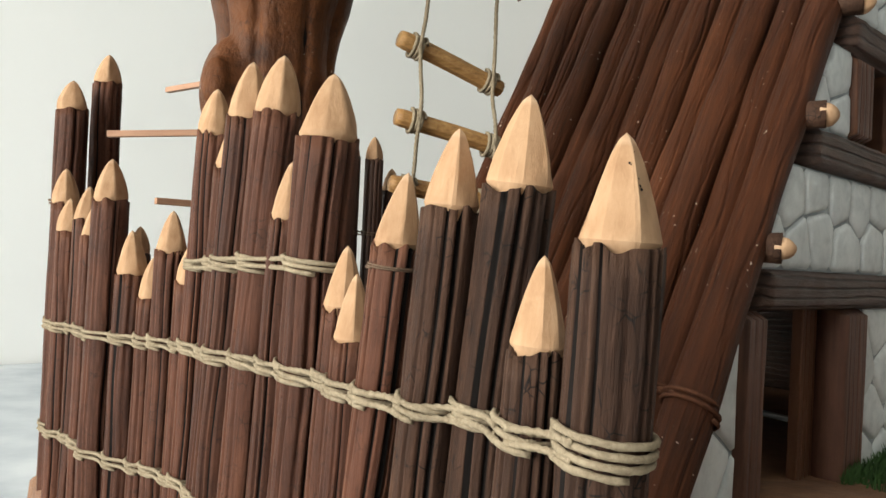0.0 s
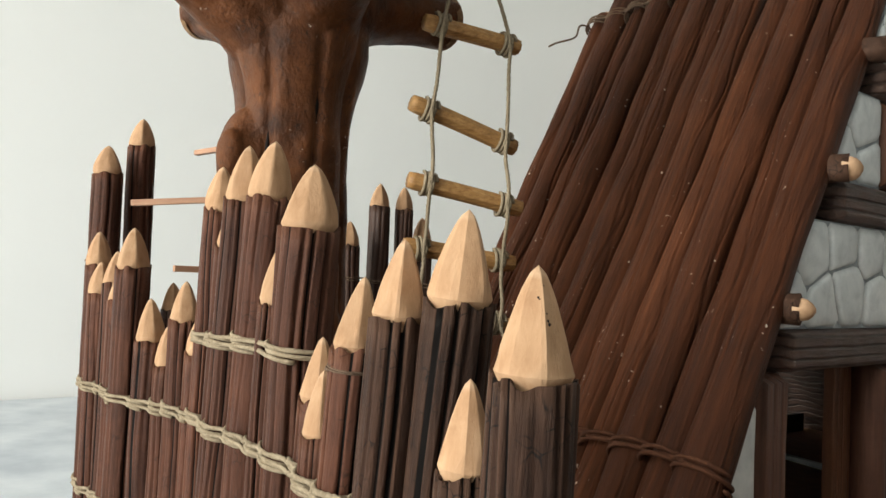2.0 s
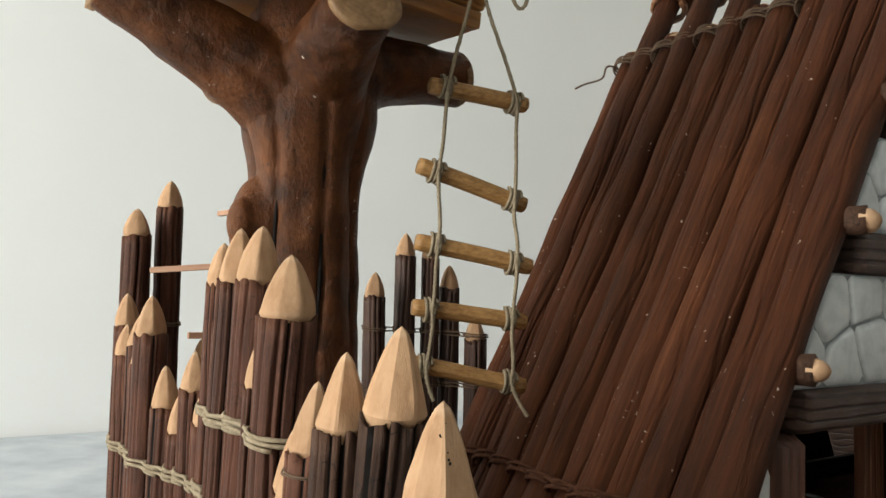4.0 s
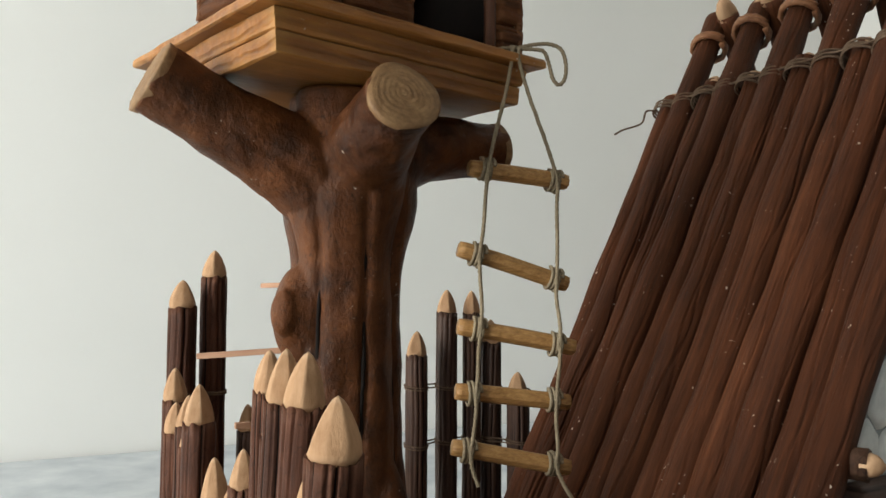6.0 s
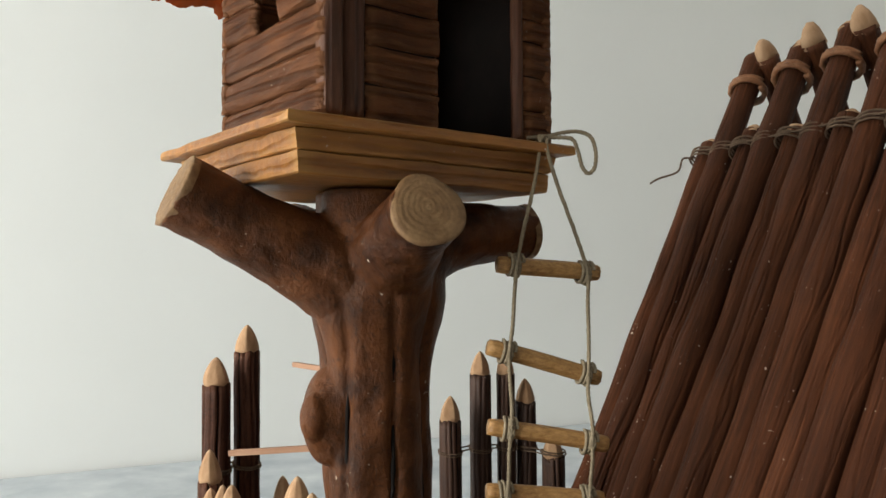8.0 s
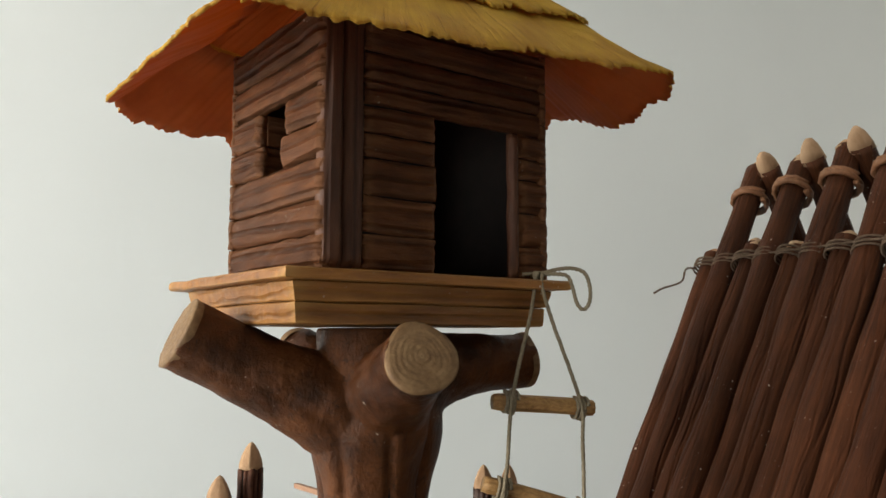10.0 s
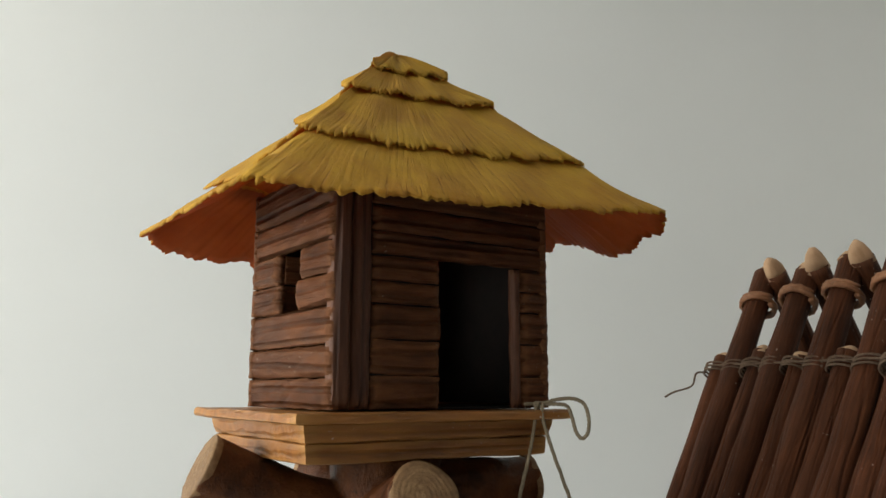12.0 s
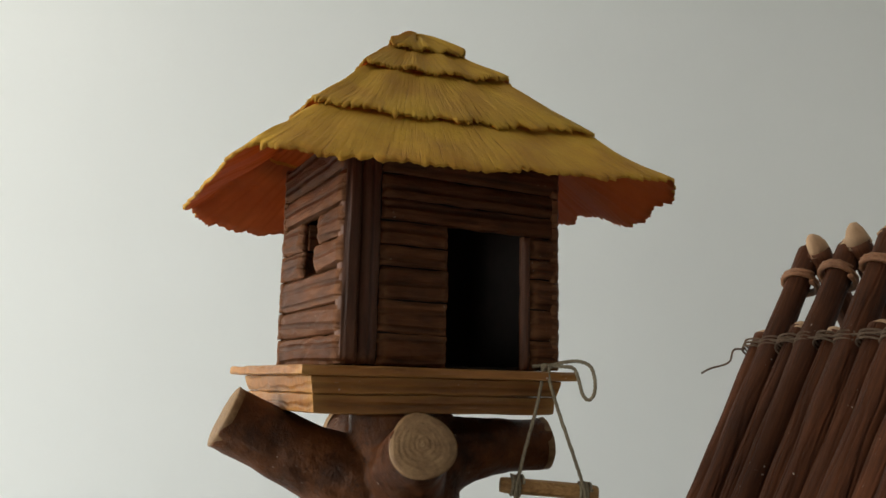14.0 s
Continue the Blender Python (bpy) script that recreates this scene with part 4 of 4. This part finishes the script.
            for li, u in zip(poly.loop_indices, us):
                uvl.data[li].uv = (u[0] + (0.85 if wrapf and u[0] < 0.4 else 0), u[1])


build_hut()


def build_ladder():
    ob = thing("rope_ladder", "rope ladder of reed rungs and jute twine hanging from the platform", "ladder")
    rungs = [((0.004, 0.430, 0.2900), (0.0497, 0.4584, 0.2846)), ((-0.0010, 0.430, 0.2490), (0.0499, 0.4571, 0.2330)),
             ((-0.0005, 0.427, 0.2117), (0.0540, 0.4510, 0.2005)), ((-0.0020, 0.430, 0.1790), (0.0514, 0.4542, 0.1739)),
             ((-0.0037, 0.430, 0.1520), (0.0517, 0.4520, 0.1418))]
    rope = 0.00095
    lines = ([], [])
    for n, (a, b) in enumerate(rungs):
        a, b = Vector(a), Vector(b)
        d = b - a
        rng = random.Random(n)
        ph = rng.uniform(0, 6)
        pts = [a.lerp(b, i / 18) + Vector((0, 0, 0.0006 * math.sin(i / 18 * 3.1 + ph))) for i in range(19)]
        v, f = tube(pts, 0.0042, 36, lambda t, k, i: 0.97 + 0.07 * math.cos(9 * t + ph) + 0.03 * math.sin(4 * t) - (0.10 if i in (0, 18) else 0))
        rung = mesh_ob("rung", v, f, REED, ob, label="light brown bundled reed rung")
        for side, k in ((0, 0.15 + rng.uniform(-0.02, 0.02)), (1, 0.86 + rng.uniform(-0.02, 0.02))):
            c = a.lerp(b, k)
            lines[side].append(c)
            ax = d.normalized()
            e1 = Vector((0, 0, 1)) - ax * ax.z
            e1.normalize()
            e2 = ax.cross(e1)
            path = []
            turns = 3.2
            for i in range(100):
                t = i / 99
                w = 2 * math.pi * turns * t
                path.append(c + ax * (0.0062 * (t - 0.5)) + (e1 * math.cos(w) + e2 * math.sin(w)) * (0.0045 + rope * 0.8 + 0.0004 * math.sin(w * 1.7 + n)))
            v, f = cord(path, rope * 0.92)
            mesh_ob("twine_wrap", v, f, TWINE, ob)
    top = Vector((0.0219, 0.4480, 0.3525))
    front_off = Vector((0.0024, -0.0050, 0))
    for side, line in enumerate(lines):
        start = top + Vector((0.0035 * side, 0.002 * side, 0))
        p = [start + Vector((-0.004, 0.010, 0.0008)), start + Vector((0.0008, -0.0025, 0.0005)), start + Vector((0.0012, -0.0045, -0.006))]
        prev = p[-1]
        rng = random.Random(side)
        for c in line:
            q = c + front_off
            for k in (0.3, 0.7):
                p.append(prev.lerp(q, k) + Vector((rng.uniform(-1, 1) * 0.0008, rng.uniform(-1, 1) * 0.0006, 0)))
            p.append(q)
            prev = q
        p += [prev + Vector((0.001 + 0.002 * side, 0, -0.008)), prev + Vector((0.004 + 0.004 * side, 0, -0.016))]
        v, f = cord(spline(p, 14), rope)
        mesh_ob("rope", v, f, TWINE, ob)
    r = Vector((0.955, 0.29, 0))
    pts = [top + r * x + Vector((0, 0, z)) for x, z in ((-0.006, 0.0010), (0.004, 0.0018), (0.012, 0.0036), (0.020, 0.0042), (0.0265, 0.0015), (0.0290, -0.006),
                                                     (0.0285, -0.0135), (0.0255, -0.0170), (0.0222, -0.0140), (0.0200, -0.006), (0.0175, 0.0000), (0.012, 0.0012), (0.003, 0.0010))]
    v, f = cord(spline(pts, 14), rope)
    mesh_ob("rope_loop", v, f, TWINE, ob, label="loose loop of twine over the rim")
    for c, ax in ((top + Vector((0.0015, 0, 0.0004)), r),):
        path = [c + r * (0.002 * (i / 40 - 0.5)) + Vector((0, -0.0022 * math.cos(i * 0.4), 0.0014 * math.sin(i * 0.4))) for i in range(41)]
        v, f = cord(path, rope)
        mesh_ob("knot", v, f, TWINE, ob)


build_ladder()

# ---- longhouse under a roof of poles ----
N_POLES = 12
LOW_A, LOW_B = Vector((0.0042, 0.543, 0.08)), Vector((0.1278, 0.3776, 0.08))
DIR_A, DIR_B = Vector((0.37, 0.58, 1.0)), Vector((0.456, 0.502, 1.0))
ROW = (LOW_B - LOW_A).normalized()


def pole_line(k):
    return LOW_A.lerp(LOW_B, k), DIR_A.lerp(DIR_B, k)


def at_z(k, z):
    p, d = pole_line(k)
    return p + d * (z - p.z)


def make_pole(p0, p1, r0, r1, seed, group, label, tip="round", mat=POLE):
    """A roof pole with a slight sway, from its foot to its top; the last stretch is bare wood."""
    rng = random.Random(seed)
    d = p1 - p0
    L = d.length
    at = Matrix.Translation(p0) @ d.to_track_quat("Z", "Y").to_matrix().to_4x4()
    ob = thing("roof_pole", label, "pole", group, at=at)
    n, seg = 90, 144
    bare = {"round": 0.006, "cut": 0.010, "point": 0.015}[tip]
    f1, f2 = rng.uniform(0, 6), rng.uniform(0, 6)
    amp = rng.uniform(0.0006, 0.0016)
    # carved grain: lines that wander along the pole and end here and there
    lines = [(2 * math.pi * (g + rng.uniform(-0.4, 0.4)) / 17, rng.uniform(0.05, 0.13), rng.uniform(-0.9, 0.9), rng.uniform(0, 6)) for g in range(17)]
    lines = [ln + (k0, k0 + rng.uniform(0.3, 0.7)) for ln in lines for k0 in [rng.uniform(-0.2, 0.8)]]

    def shape(a, k, i):
        q = 1 + 0.05 * noise.noise(Vector((math.cos(a), math.sin(a), k * 9 + seed))) + 0.05 * math.sin(k * 17 + f1) + 0.03 * math.sin(k * 41 + f2)
        for g, dep, s, ph, k0, k1 in lines:
            if k0 < k < k1:
                w = abs((a - g - s * k - 0.24 * math.sin(15 * k + ph) - 0.13 * math.sin(41 * k + 2 * ph) + math.pi) % (2 * math.pi) - math.pi)
                q -= dep * min(1.0, 6 * (k - k0), 6 * (k1 - k)) * math.exp(-(w / 0.058) ** 2)
        return q

    pts = [Vector((amp * math.sin(f1 + 5 * i / n), amp * math.sin(f2 + 4 * i / n), (L - bare) * i / n)) for i in range(n + 1)]
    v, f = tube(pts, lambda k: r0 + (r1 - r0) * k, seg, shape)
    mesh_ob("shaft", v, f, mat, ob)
    top = pts[-1]
    q = [top + Vector((0, 0, -0.003)), top + Vector((0, 0, bare * 0.3)), top + Vector((0.0006, 0, bare * 0.7)), top + Vector((0.0010, 0, bare))]
    if tip == "round":
        rad = lambda k: r1 * (0.96, 0.88, 0.62, 0.22)[min(3, int(k * 3 + 0.5))]
    else:
        rad = lambda k: r1 * (0.97, 0.86, 0.62, 0.26)[min(3, int(k * 3 + 0.5))]
    if tip != "round":      # hewn ends lean to one side
        lean = Vector((rng.uniform(-1, 1), rng.uniform(-1, 1), 0)) * r1 * 0.45
        q[2] += lean * 0.6
        q[3] += lean
    v, f = tube(q, rad, 14, lambda a, k, i: 1 + 0.10 * math.cos(3 * a + seed) + 0.05 * math.cos(5 * a + 2 * seed))
    mesh_ob("bare_end", v, f, BARE, ob, label="pale bare wood end")
    return ob


P_LABEL = "long reddish-brown roof pole with carved grain leaning on the longhouse"
for i in range(N_POLES):
    k = i / (N_POLES - 1)
    rng = random.Random(300 + i)
    short = i % 2 == 0
    back_off = Vector((0.50, 0.66, -0.56)) * (0.0022 if short and i < N_POLES - 1 else 0.0)      # the short poles lie a little deeper
    foot = at_z(k, 0.018) + back_off
    top = at_z(k, (0.392 if short else 0.466) + rng.uniform(-0.004, 0.004)) + back_off
    grow = 1.0 + 0.10 * k
    make_pole(foot, top, (0.0087 if short else 0.0097) * grow * rng.uniform(0.95, 1.05), (0.0078 if short else 0.0100) * rng.uniform(0.95, 1.05), 300 + i, "roof poles", P_LABEL,
              "round" if short else "cut", POLE_RED if i > 8 else POLE)
# the far slope: poles that cross over the ridge
for i in range(8):
    k = (2 * i + 1.5) / (N_POLES - 1)
    rng = random.Random(350 + i)
    p, d = pole_line(k)
    cross = at_z(k, 0.446) + Vector((0.65, 0.76, 0)) * 0.010
    d2 = Vector((-d.x, -d.y, 1.0))
    top = cross + d2 * (0.0155 + rng.uniform(-0.006, 0.010))
    foot = cross - d2 * 0.415
    make_pole(foot, top, 0.011, 0.0090, 350 + i, "roof poles of the far slope", "reddish-brown roof pole crossing the ridge from the far slope", "point")


def lash_poles(z, r, mat, name, label, every=1, first=0, turns=2, pr=0.0096, joined=True):
    ob = thing(name, label, "rope")
    lastp = None
    for i in range(first, N_POLES, every):
        k = i / (N_POLES - 1)
        p, d = pole_line(k)
        c = at_z(k, z)
        dn = d.normalized()
        e1 = (ROW - dn * ROW.dot(dn)).normalized()
        e2 = dn.cross(e1)
        rng = random.Random(i * 7 + int(z * 1000))
        path = []
        for s in range(turns * 24 + 1):
            w = 2 * math.pi * s / 24
            path.append(c + (e1 * math.cos(w) + e2 * math.sin(w)) * (pr * rng.uniform(0.99, 1.02) + r) + dn * (0.0032 * (s / (turns * 24) - 0.5) * turns + 0.0012 * math.sin(w + i)))
        v, f = cord(path, r)
        mesh_ob("wrap", v, f, mat, ob)
        if lastp is not None and joined:
            a, b = lastp, c - e2 * 0
            out = e2 if e2.dot(Vector((-0.7, -0.6, 0.3))) > 0 else -e2
            q0, q1 = a + out * (pr + r), c + out * (pr + r)
            v, f = cord(spline([q0, (q0 + q1) / 2 - out * 0.003 + dn * 0.002, q1], 10), r)
            mesh_ob("strand", v, f, mat, ob)
        lastp = c
    return ob


lash_poles(0.376, 0.0008, TWINE_DARK, "pole_lashing", "thin brown cord tying the roof poles together", turns=3)
lash_poles(0.088, 0.0010, CORD_RED, "pole_lashing", "reddish-brown cord tying the feet of the roof poles", pr=0.0112)
lash_poles(0.431, 0.0020, LEATHER, "strap_lashing", "tan leather strap tying the long roof poles below their points", every=2, first=1, turns=2, pr=0.0110, joined=False)
# loose end of the upper cord
tail = thing("cord_end", "loose dark end of the cord on the roof poles", "rope")
c = at_z(0, 0.374)
v, f = cord(spline([c + Vector((-0.008, -0.004, 0.002)), c + Vector((-0.016, -0.008, 0.001)), c + Vector((-0.020, -0.010, -0.009)), c + Vector((-0.034, -0.012, -0.014)), c + Vector((-0.041, -0.014, -0.018))], 12), 0.00075)
mesh_ob("cord", v, f, TWINE_DARK, tail)

# gable wall: s runs along GH from GP, n points out of the wall
GP = Vector((0.187, 0.436, 0))
GH = Vector((0.70, 0.714, 0)).normalized()
GN = Vector((GH.y, -GH.x, 0))
GM = Matrix((GH, -GN, (0, 0, 1))).transposed().to_4x4()
GM.translation = GP


def slope_s(z):
    return -0.070 + 0.658 * (z - 0.08)


GROUND_G = 0.034
gable = thing("gable_wall", "white stone and dark timber gable wall of the longhouse", "wall", kind="structure", at=GM)
DOOR_S, WIN_S = (-0.0165, 0.083), (0.113, 0.150)


def wall_piece(poly, y0, y1, mat, name, parent, bevel=0.0):
    """A prism over a polygon in (s, z), from depth y0 to y1."""
    bm = bmesh.new()
    vs = [bm.verts.new((s, y0, z)) for s, z in poly]
    face = bm.faces.new(vs)
    ext = bmesh.ops.extrude_face_region(bm, geom=[face])
    for e in ext["geom"]:
        if isinstance(e, bmesh.types.BMVert):
            e.co.y = y1
    bmesh.ops.recalc_face_normals(bm, faces=bm.faces[:])
    if bevel:
        bmesh.ops.bevel(bm, geom=[e for e in bm.edges if all(abs(v.co.y - y0) < 1e-6 for v in e.verts)], offset=bevel, segments=2, affect="EDGES")
    return part(name, bm, mat, parent)


def clip(poly, a, b, c):
    """The part of a polygon where a*s + b*z <= c."""
    out = []
    for (p, q) in zip(poly, poly[1:] + poly[:1]):
        dp, dq = a * p[0] + b * p[1] - c, a * q[0] + b * q[1] - c
        if dp <= 0:
            out.append(p)
        if (dp < 0 < dq) or (dq < 0 < dp):
            t = dp / (dp - dq)
            out.append((p[0] + (q[0] - p[0]) * t, p[1] + (q[1] - p[1]) * t))
    return out


def stones(s0, s1, z0, z1, size, seed):
    """Rounded field stones fitted into a panel of the wall, the wall's core behind them."""
    rng = random.Random(seed)
    panel = clip([(s0, z0), (s1, z0), (s1, z1), (s0, z1)], -1, 0.658, 0.070 + 0.658 * 0.08)
    if len(panel) < 3:
        return
    wall_piece(panel, 0.0, 0.012, MORTAR, "wall_core", gable)
    seeds = []
    nz = max(1, round((z1 - z0) / (size * 0.60)))
    ns = max(1, round((s1 - s0) / size))
    for j in range(nz):
        for i in range(ns + 1):
            seeds.append((s0 + (s1 - s0) * (i + 0.5 * (j % 2) + rng.uniform(-0.25, 0.25)) / ns, z0 + (z1 - z0) * (j + 0.5 + rng.uniform(-0.22, 0.22)) / nz))
    for a in seeds:
        cell = panel
        for b in seeds:
            if a is not b and len(cell) > 2:
                mx, mz = (a[0] + b[0]) / 2, (a[1] + b[1]) / 2
                dx, dz = b[0] - a[0], b[1] - a[1]
                cell = clip(cell, dx, dz, dx * mx + dz * mz)
        if len(cell) < 3:
            continue
        cx, cz = sum(p[0] for p in cell) / len(cell), sum(p[1] for p in cell) / len(cell)
        ring = []
        m = len(cell)
        for i in range(m):
            p, q = cell[i], cell[(i + 1) % m]
            for t in (0.12, 0.5, 0.88):
                ring.append((p[0] + (q[0] - p[0]) * t, p[1] + (q[1] - p[1]) * t))
        verts, faces = [], []
        k = len(ring)
        for sc, dep in ((1.0, 0.0), (0.97, -0.0006), (0.92, -0.0016), (0.75, -0.0021), (0.4, -0.0024)):
            for (s, z) in ring:
                d = math.hypot(s - cx, z - cz)
                tight = max(0.0, d - 0.0009) / d if d > 0 else 1
                verts.append((cx + (s - cx) * sc * tight, dep + 0.0005 * noise.noise(Vector((s * 90, z * 90, seed))), cz + (z - cz) * sc * tight))
        for r in range(4):
            for i in range(k):
                x, y = r * k + i, r * k + (i + 1) % k
                faces.append((x, y, y + k, x + k))
        faces.append(tuple(range(4 * k, 5 * k)))
        mesh_ob("stone", verts, faces, STONE, gable)


B1, B2, B3, B4 = (0.1275, 0.1475), (0.200, 0.2215), (0.270, 0.290), (0.345, 0.362)
stones(-0.125, -0.0415, GROUND_G - 0.01, B1[0], 0.040, 1)
stones(0.119, 0.330, GROUND_G - 0.01, B1[0], 0.042, 2)
stones(-0.05, 0.330, B1[1], B2[0], 0.036, 3)
stones(-0.01, 0.083, B2[1], B3[0], 0.038, 4)
stones(WIN_S[1] + 0.012, 0.30, B2[1], B3[0], 0.030, 5)
stones(0.05, 0.26, B3[1], B4[0], 0.030, 6)


def timber(s0, s1, z0, z1, y0=-0.006, y1=0.012, name="beam", seed=0, mat=None):
    """A carved timber with uneven faces."""
    rng = random.Random(seed)
    up = (z1 - z0) > (s1 - s0)
    v, f = plank_mesh(s1 - s0, z1 - z0, y1 - y0, seed, up)
    ob = mesh_ob(name, v, f, mat or BEAM, gable, smooth=True)
    ob.matrix_basis = Matrix.Translation((s0, y1, z0))
    return ob


timber(slope_s(B1[1]) + 0.004, 0.33, B1[0], B1[1], seed=501)
timber(slope_s(B2[1]) + 0.004, 0.30, B2[0], B2[1], seed=502)
timber(slope_s(B3[1]) + 0.004, 0.26, B3[0], B3[1], seed=503)
timber(slope_s(B4[1]) + 0.004, 0.21, B4[0], B4[1], seed=504)
timber(-0.0415, DOOR_S[0], GROUND_G - 0.01, B1[0], -0.004, name="door_post", seed=505, mat=DOOR_POST)
timber(DOOR_S[1], 0.119, GROUND_G - 0.01, B1[0], -0.004, name="door_post", seed=506, mat=DOOR_POST)
timber(0.0814, WIN_S[0], B2[1], B3[0], -0.004, name="window_post", seed=507, mat=POST)
timber(WIN_S[1], WIN_S[1] + 0.012, B2[1], B3[0], -0.004, name="window_post", seed=508, mat=POST)
# inner jamb seen through the doorway
jamb = box_bm((0.030, 0.006, B1[0] - GROUND_G + 0.006), (0.0790, 0.0155, (B1[0] + GROUND_G - 0.006) / 2), 0.0008)
part("inner_jamb", jamb, POST, gable)

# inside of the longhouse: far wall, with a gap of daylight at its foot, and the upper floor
hall = thing("longhouse_interior", "far wall and loft floor of the longhouse, coloured near black for shade", "wall", kind="structure", at=GM)
# near-black colour stands in for the shade of the hall
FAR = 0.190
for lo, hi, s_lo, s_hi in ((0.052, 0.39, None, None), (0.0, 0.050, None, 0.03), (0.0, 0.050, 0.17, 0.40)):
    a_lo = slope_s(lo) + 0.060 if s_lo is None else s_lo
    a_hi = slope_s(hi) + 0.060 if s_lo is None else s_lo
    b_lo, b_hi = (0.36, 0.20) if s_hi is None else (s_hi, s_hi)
    wall_piece([(a_lo, lo), (b_lo, lo), (b_hi, hi), (a_hi, hi)], FAR, FAR + 0.006, INSIDE_SHADE, "far_wall", hall)
part("loft_floor", box_bm((0.26, 0.16, 0.006), (0.17, 0.100, 0.139)), INSIDE_SHADE, hall)

# sheet under the far slope, added to keep light out of the hall
far = thing("roof_light_block", "added dark sheet that blocks light under the far slope of the roof", "roof", kind="structure")
corner = []
for k in (0.0, 1.05):
    p, d = pole_line(k)
    ridge = at_z(k, 0.370) + Vector((0.65, 0.76, 0)) * 0.060
    corner += [ridge, ridge + Vector((d.x, d.y, -1.0)) * 0.350]
lift = Vector((0.0, 0.0, -0.004))
vs = [corner[0], corner[1], corner[3], corner[2]]
vs += [v + lift for v in vs]
mesh_ob("boarding", vs, [(0, 1, 2, 3), (7, 6, 5, 4), (0, 4, 5, 1), (1, 5, 6, 2), (2, 6, 7, 3), (3, 7, 4, 0)], BEAM, far, smooth=False)
# white strip added in place of daylight showing through the hall
pale = part("pale_board", box_bm((0.104, 0.006, 0.004), (0, 0, 0), 0.001), STONE, None)
pale.matrix_world = Matrix.Translation((0.2799, 0.6851, 0.0360)) @ Matrix.Rotation(2.051, 4, "Z")
tagged(pale, "narrow white strip standing in for daylight on the longhouse floor", "board")

# purlin ends that stick out past the outermost pole
for j, z in enumerate((0.157, 0.2247, 0.292)):
    p = Vector((0.178 + (z - 0.157) * 0.46, 0.413 + (z - 0.157) * 0.46, z))
    ax = Vector((0.90, -0.43, 0)).normalized()
    a, b = p - ax * 0.012, p + ax * 0.001
    ob = thing("purlin", "dark purlin log with a pale cut end under the roof poles", "log", "purlins of the longhouse")
    v, f = tube([a, a.lerp(b, 0.5), b], 0.0068, 24, lambda t, k, i: 1 + 0.05 * math.cos(3 * t + j) + (0.06 * math.cos(7 * t + j) if k == 1 else 0))
    mesh_ob("log", v, f, BARK_GREY, ob)
    tip = [b - ax * 0.003, b + ax * 0.0008, b + ax * 0.0028, b + ax * 0.0048, b + ax * 0.0060]
    v, f = tube(tip, lambda k: 0.0062 * (0.94, 0.92, 0.80, 0.50, 0.16)[min(4, int(k * 4 + 0.5))], 20,
                lambda t, k, i: 1 + 0.12 * math.cos(2 * t + j + k) + 0.10 * noise.noise(Vector((2 * math.cos(t), 2 * math.sin(t), k * 3 + j))))
    mesh_ob("cut_end", v, f, BARE, ob, label="pale yellow cut end")


def build_grass():
    rng = random.Random(9)
    verts, faces = [], []
    for _ in range(1400):
        s, n = rng.uniform(0.085, 0.26), abs(rng.gauss(0, 0.012)) + 0.003
        p = GP + GH * s + GN * n
        z = ground_z(p.x, p.y) - 0.001
        h = rng.uniform(0.004, 0.012)
        a = rng.uniform(0, 6.28)
        w = Vector((math.cos(a), math.sin(a), 0)) * 0.0006
        lean = Vector((rng.uniform(-1, 1), rng.uniform(-1, 1), 0)) * h * 0.5
        b = len(verts)
        base = Vector((p.x, p.y, z))
        verts.extend([base - w, base + w, base + lean * 0.4 + w * 0.7 + Vector((0, 0, h * 0.6)), base + lean + Vector((0, 0, h)), base + lean * 0.4 - w * 0.7 + Vector((0, 0, h * 0.6))])
        faces.append((b, b + 1, b + 2, b + 3, b + 4))
    ob = mesh_ob("grass", verts, faces, GRASS)
    tagged(ob, "green model grass tufts along the foot of the wall", "grass", kind="stuff")


build_grass()
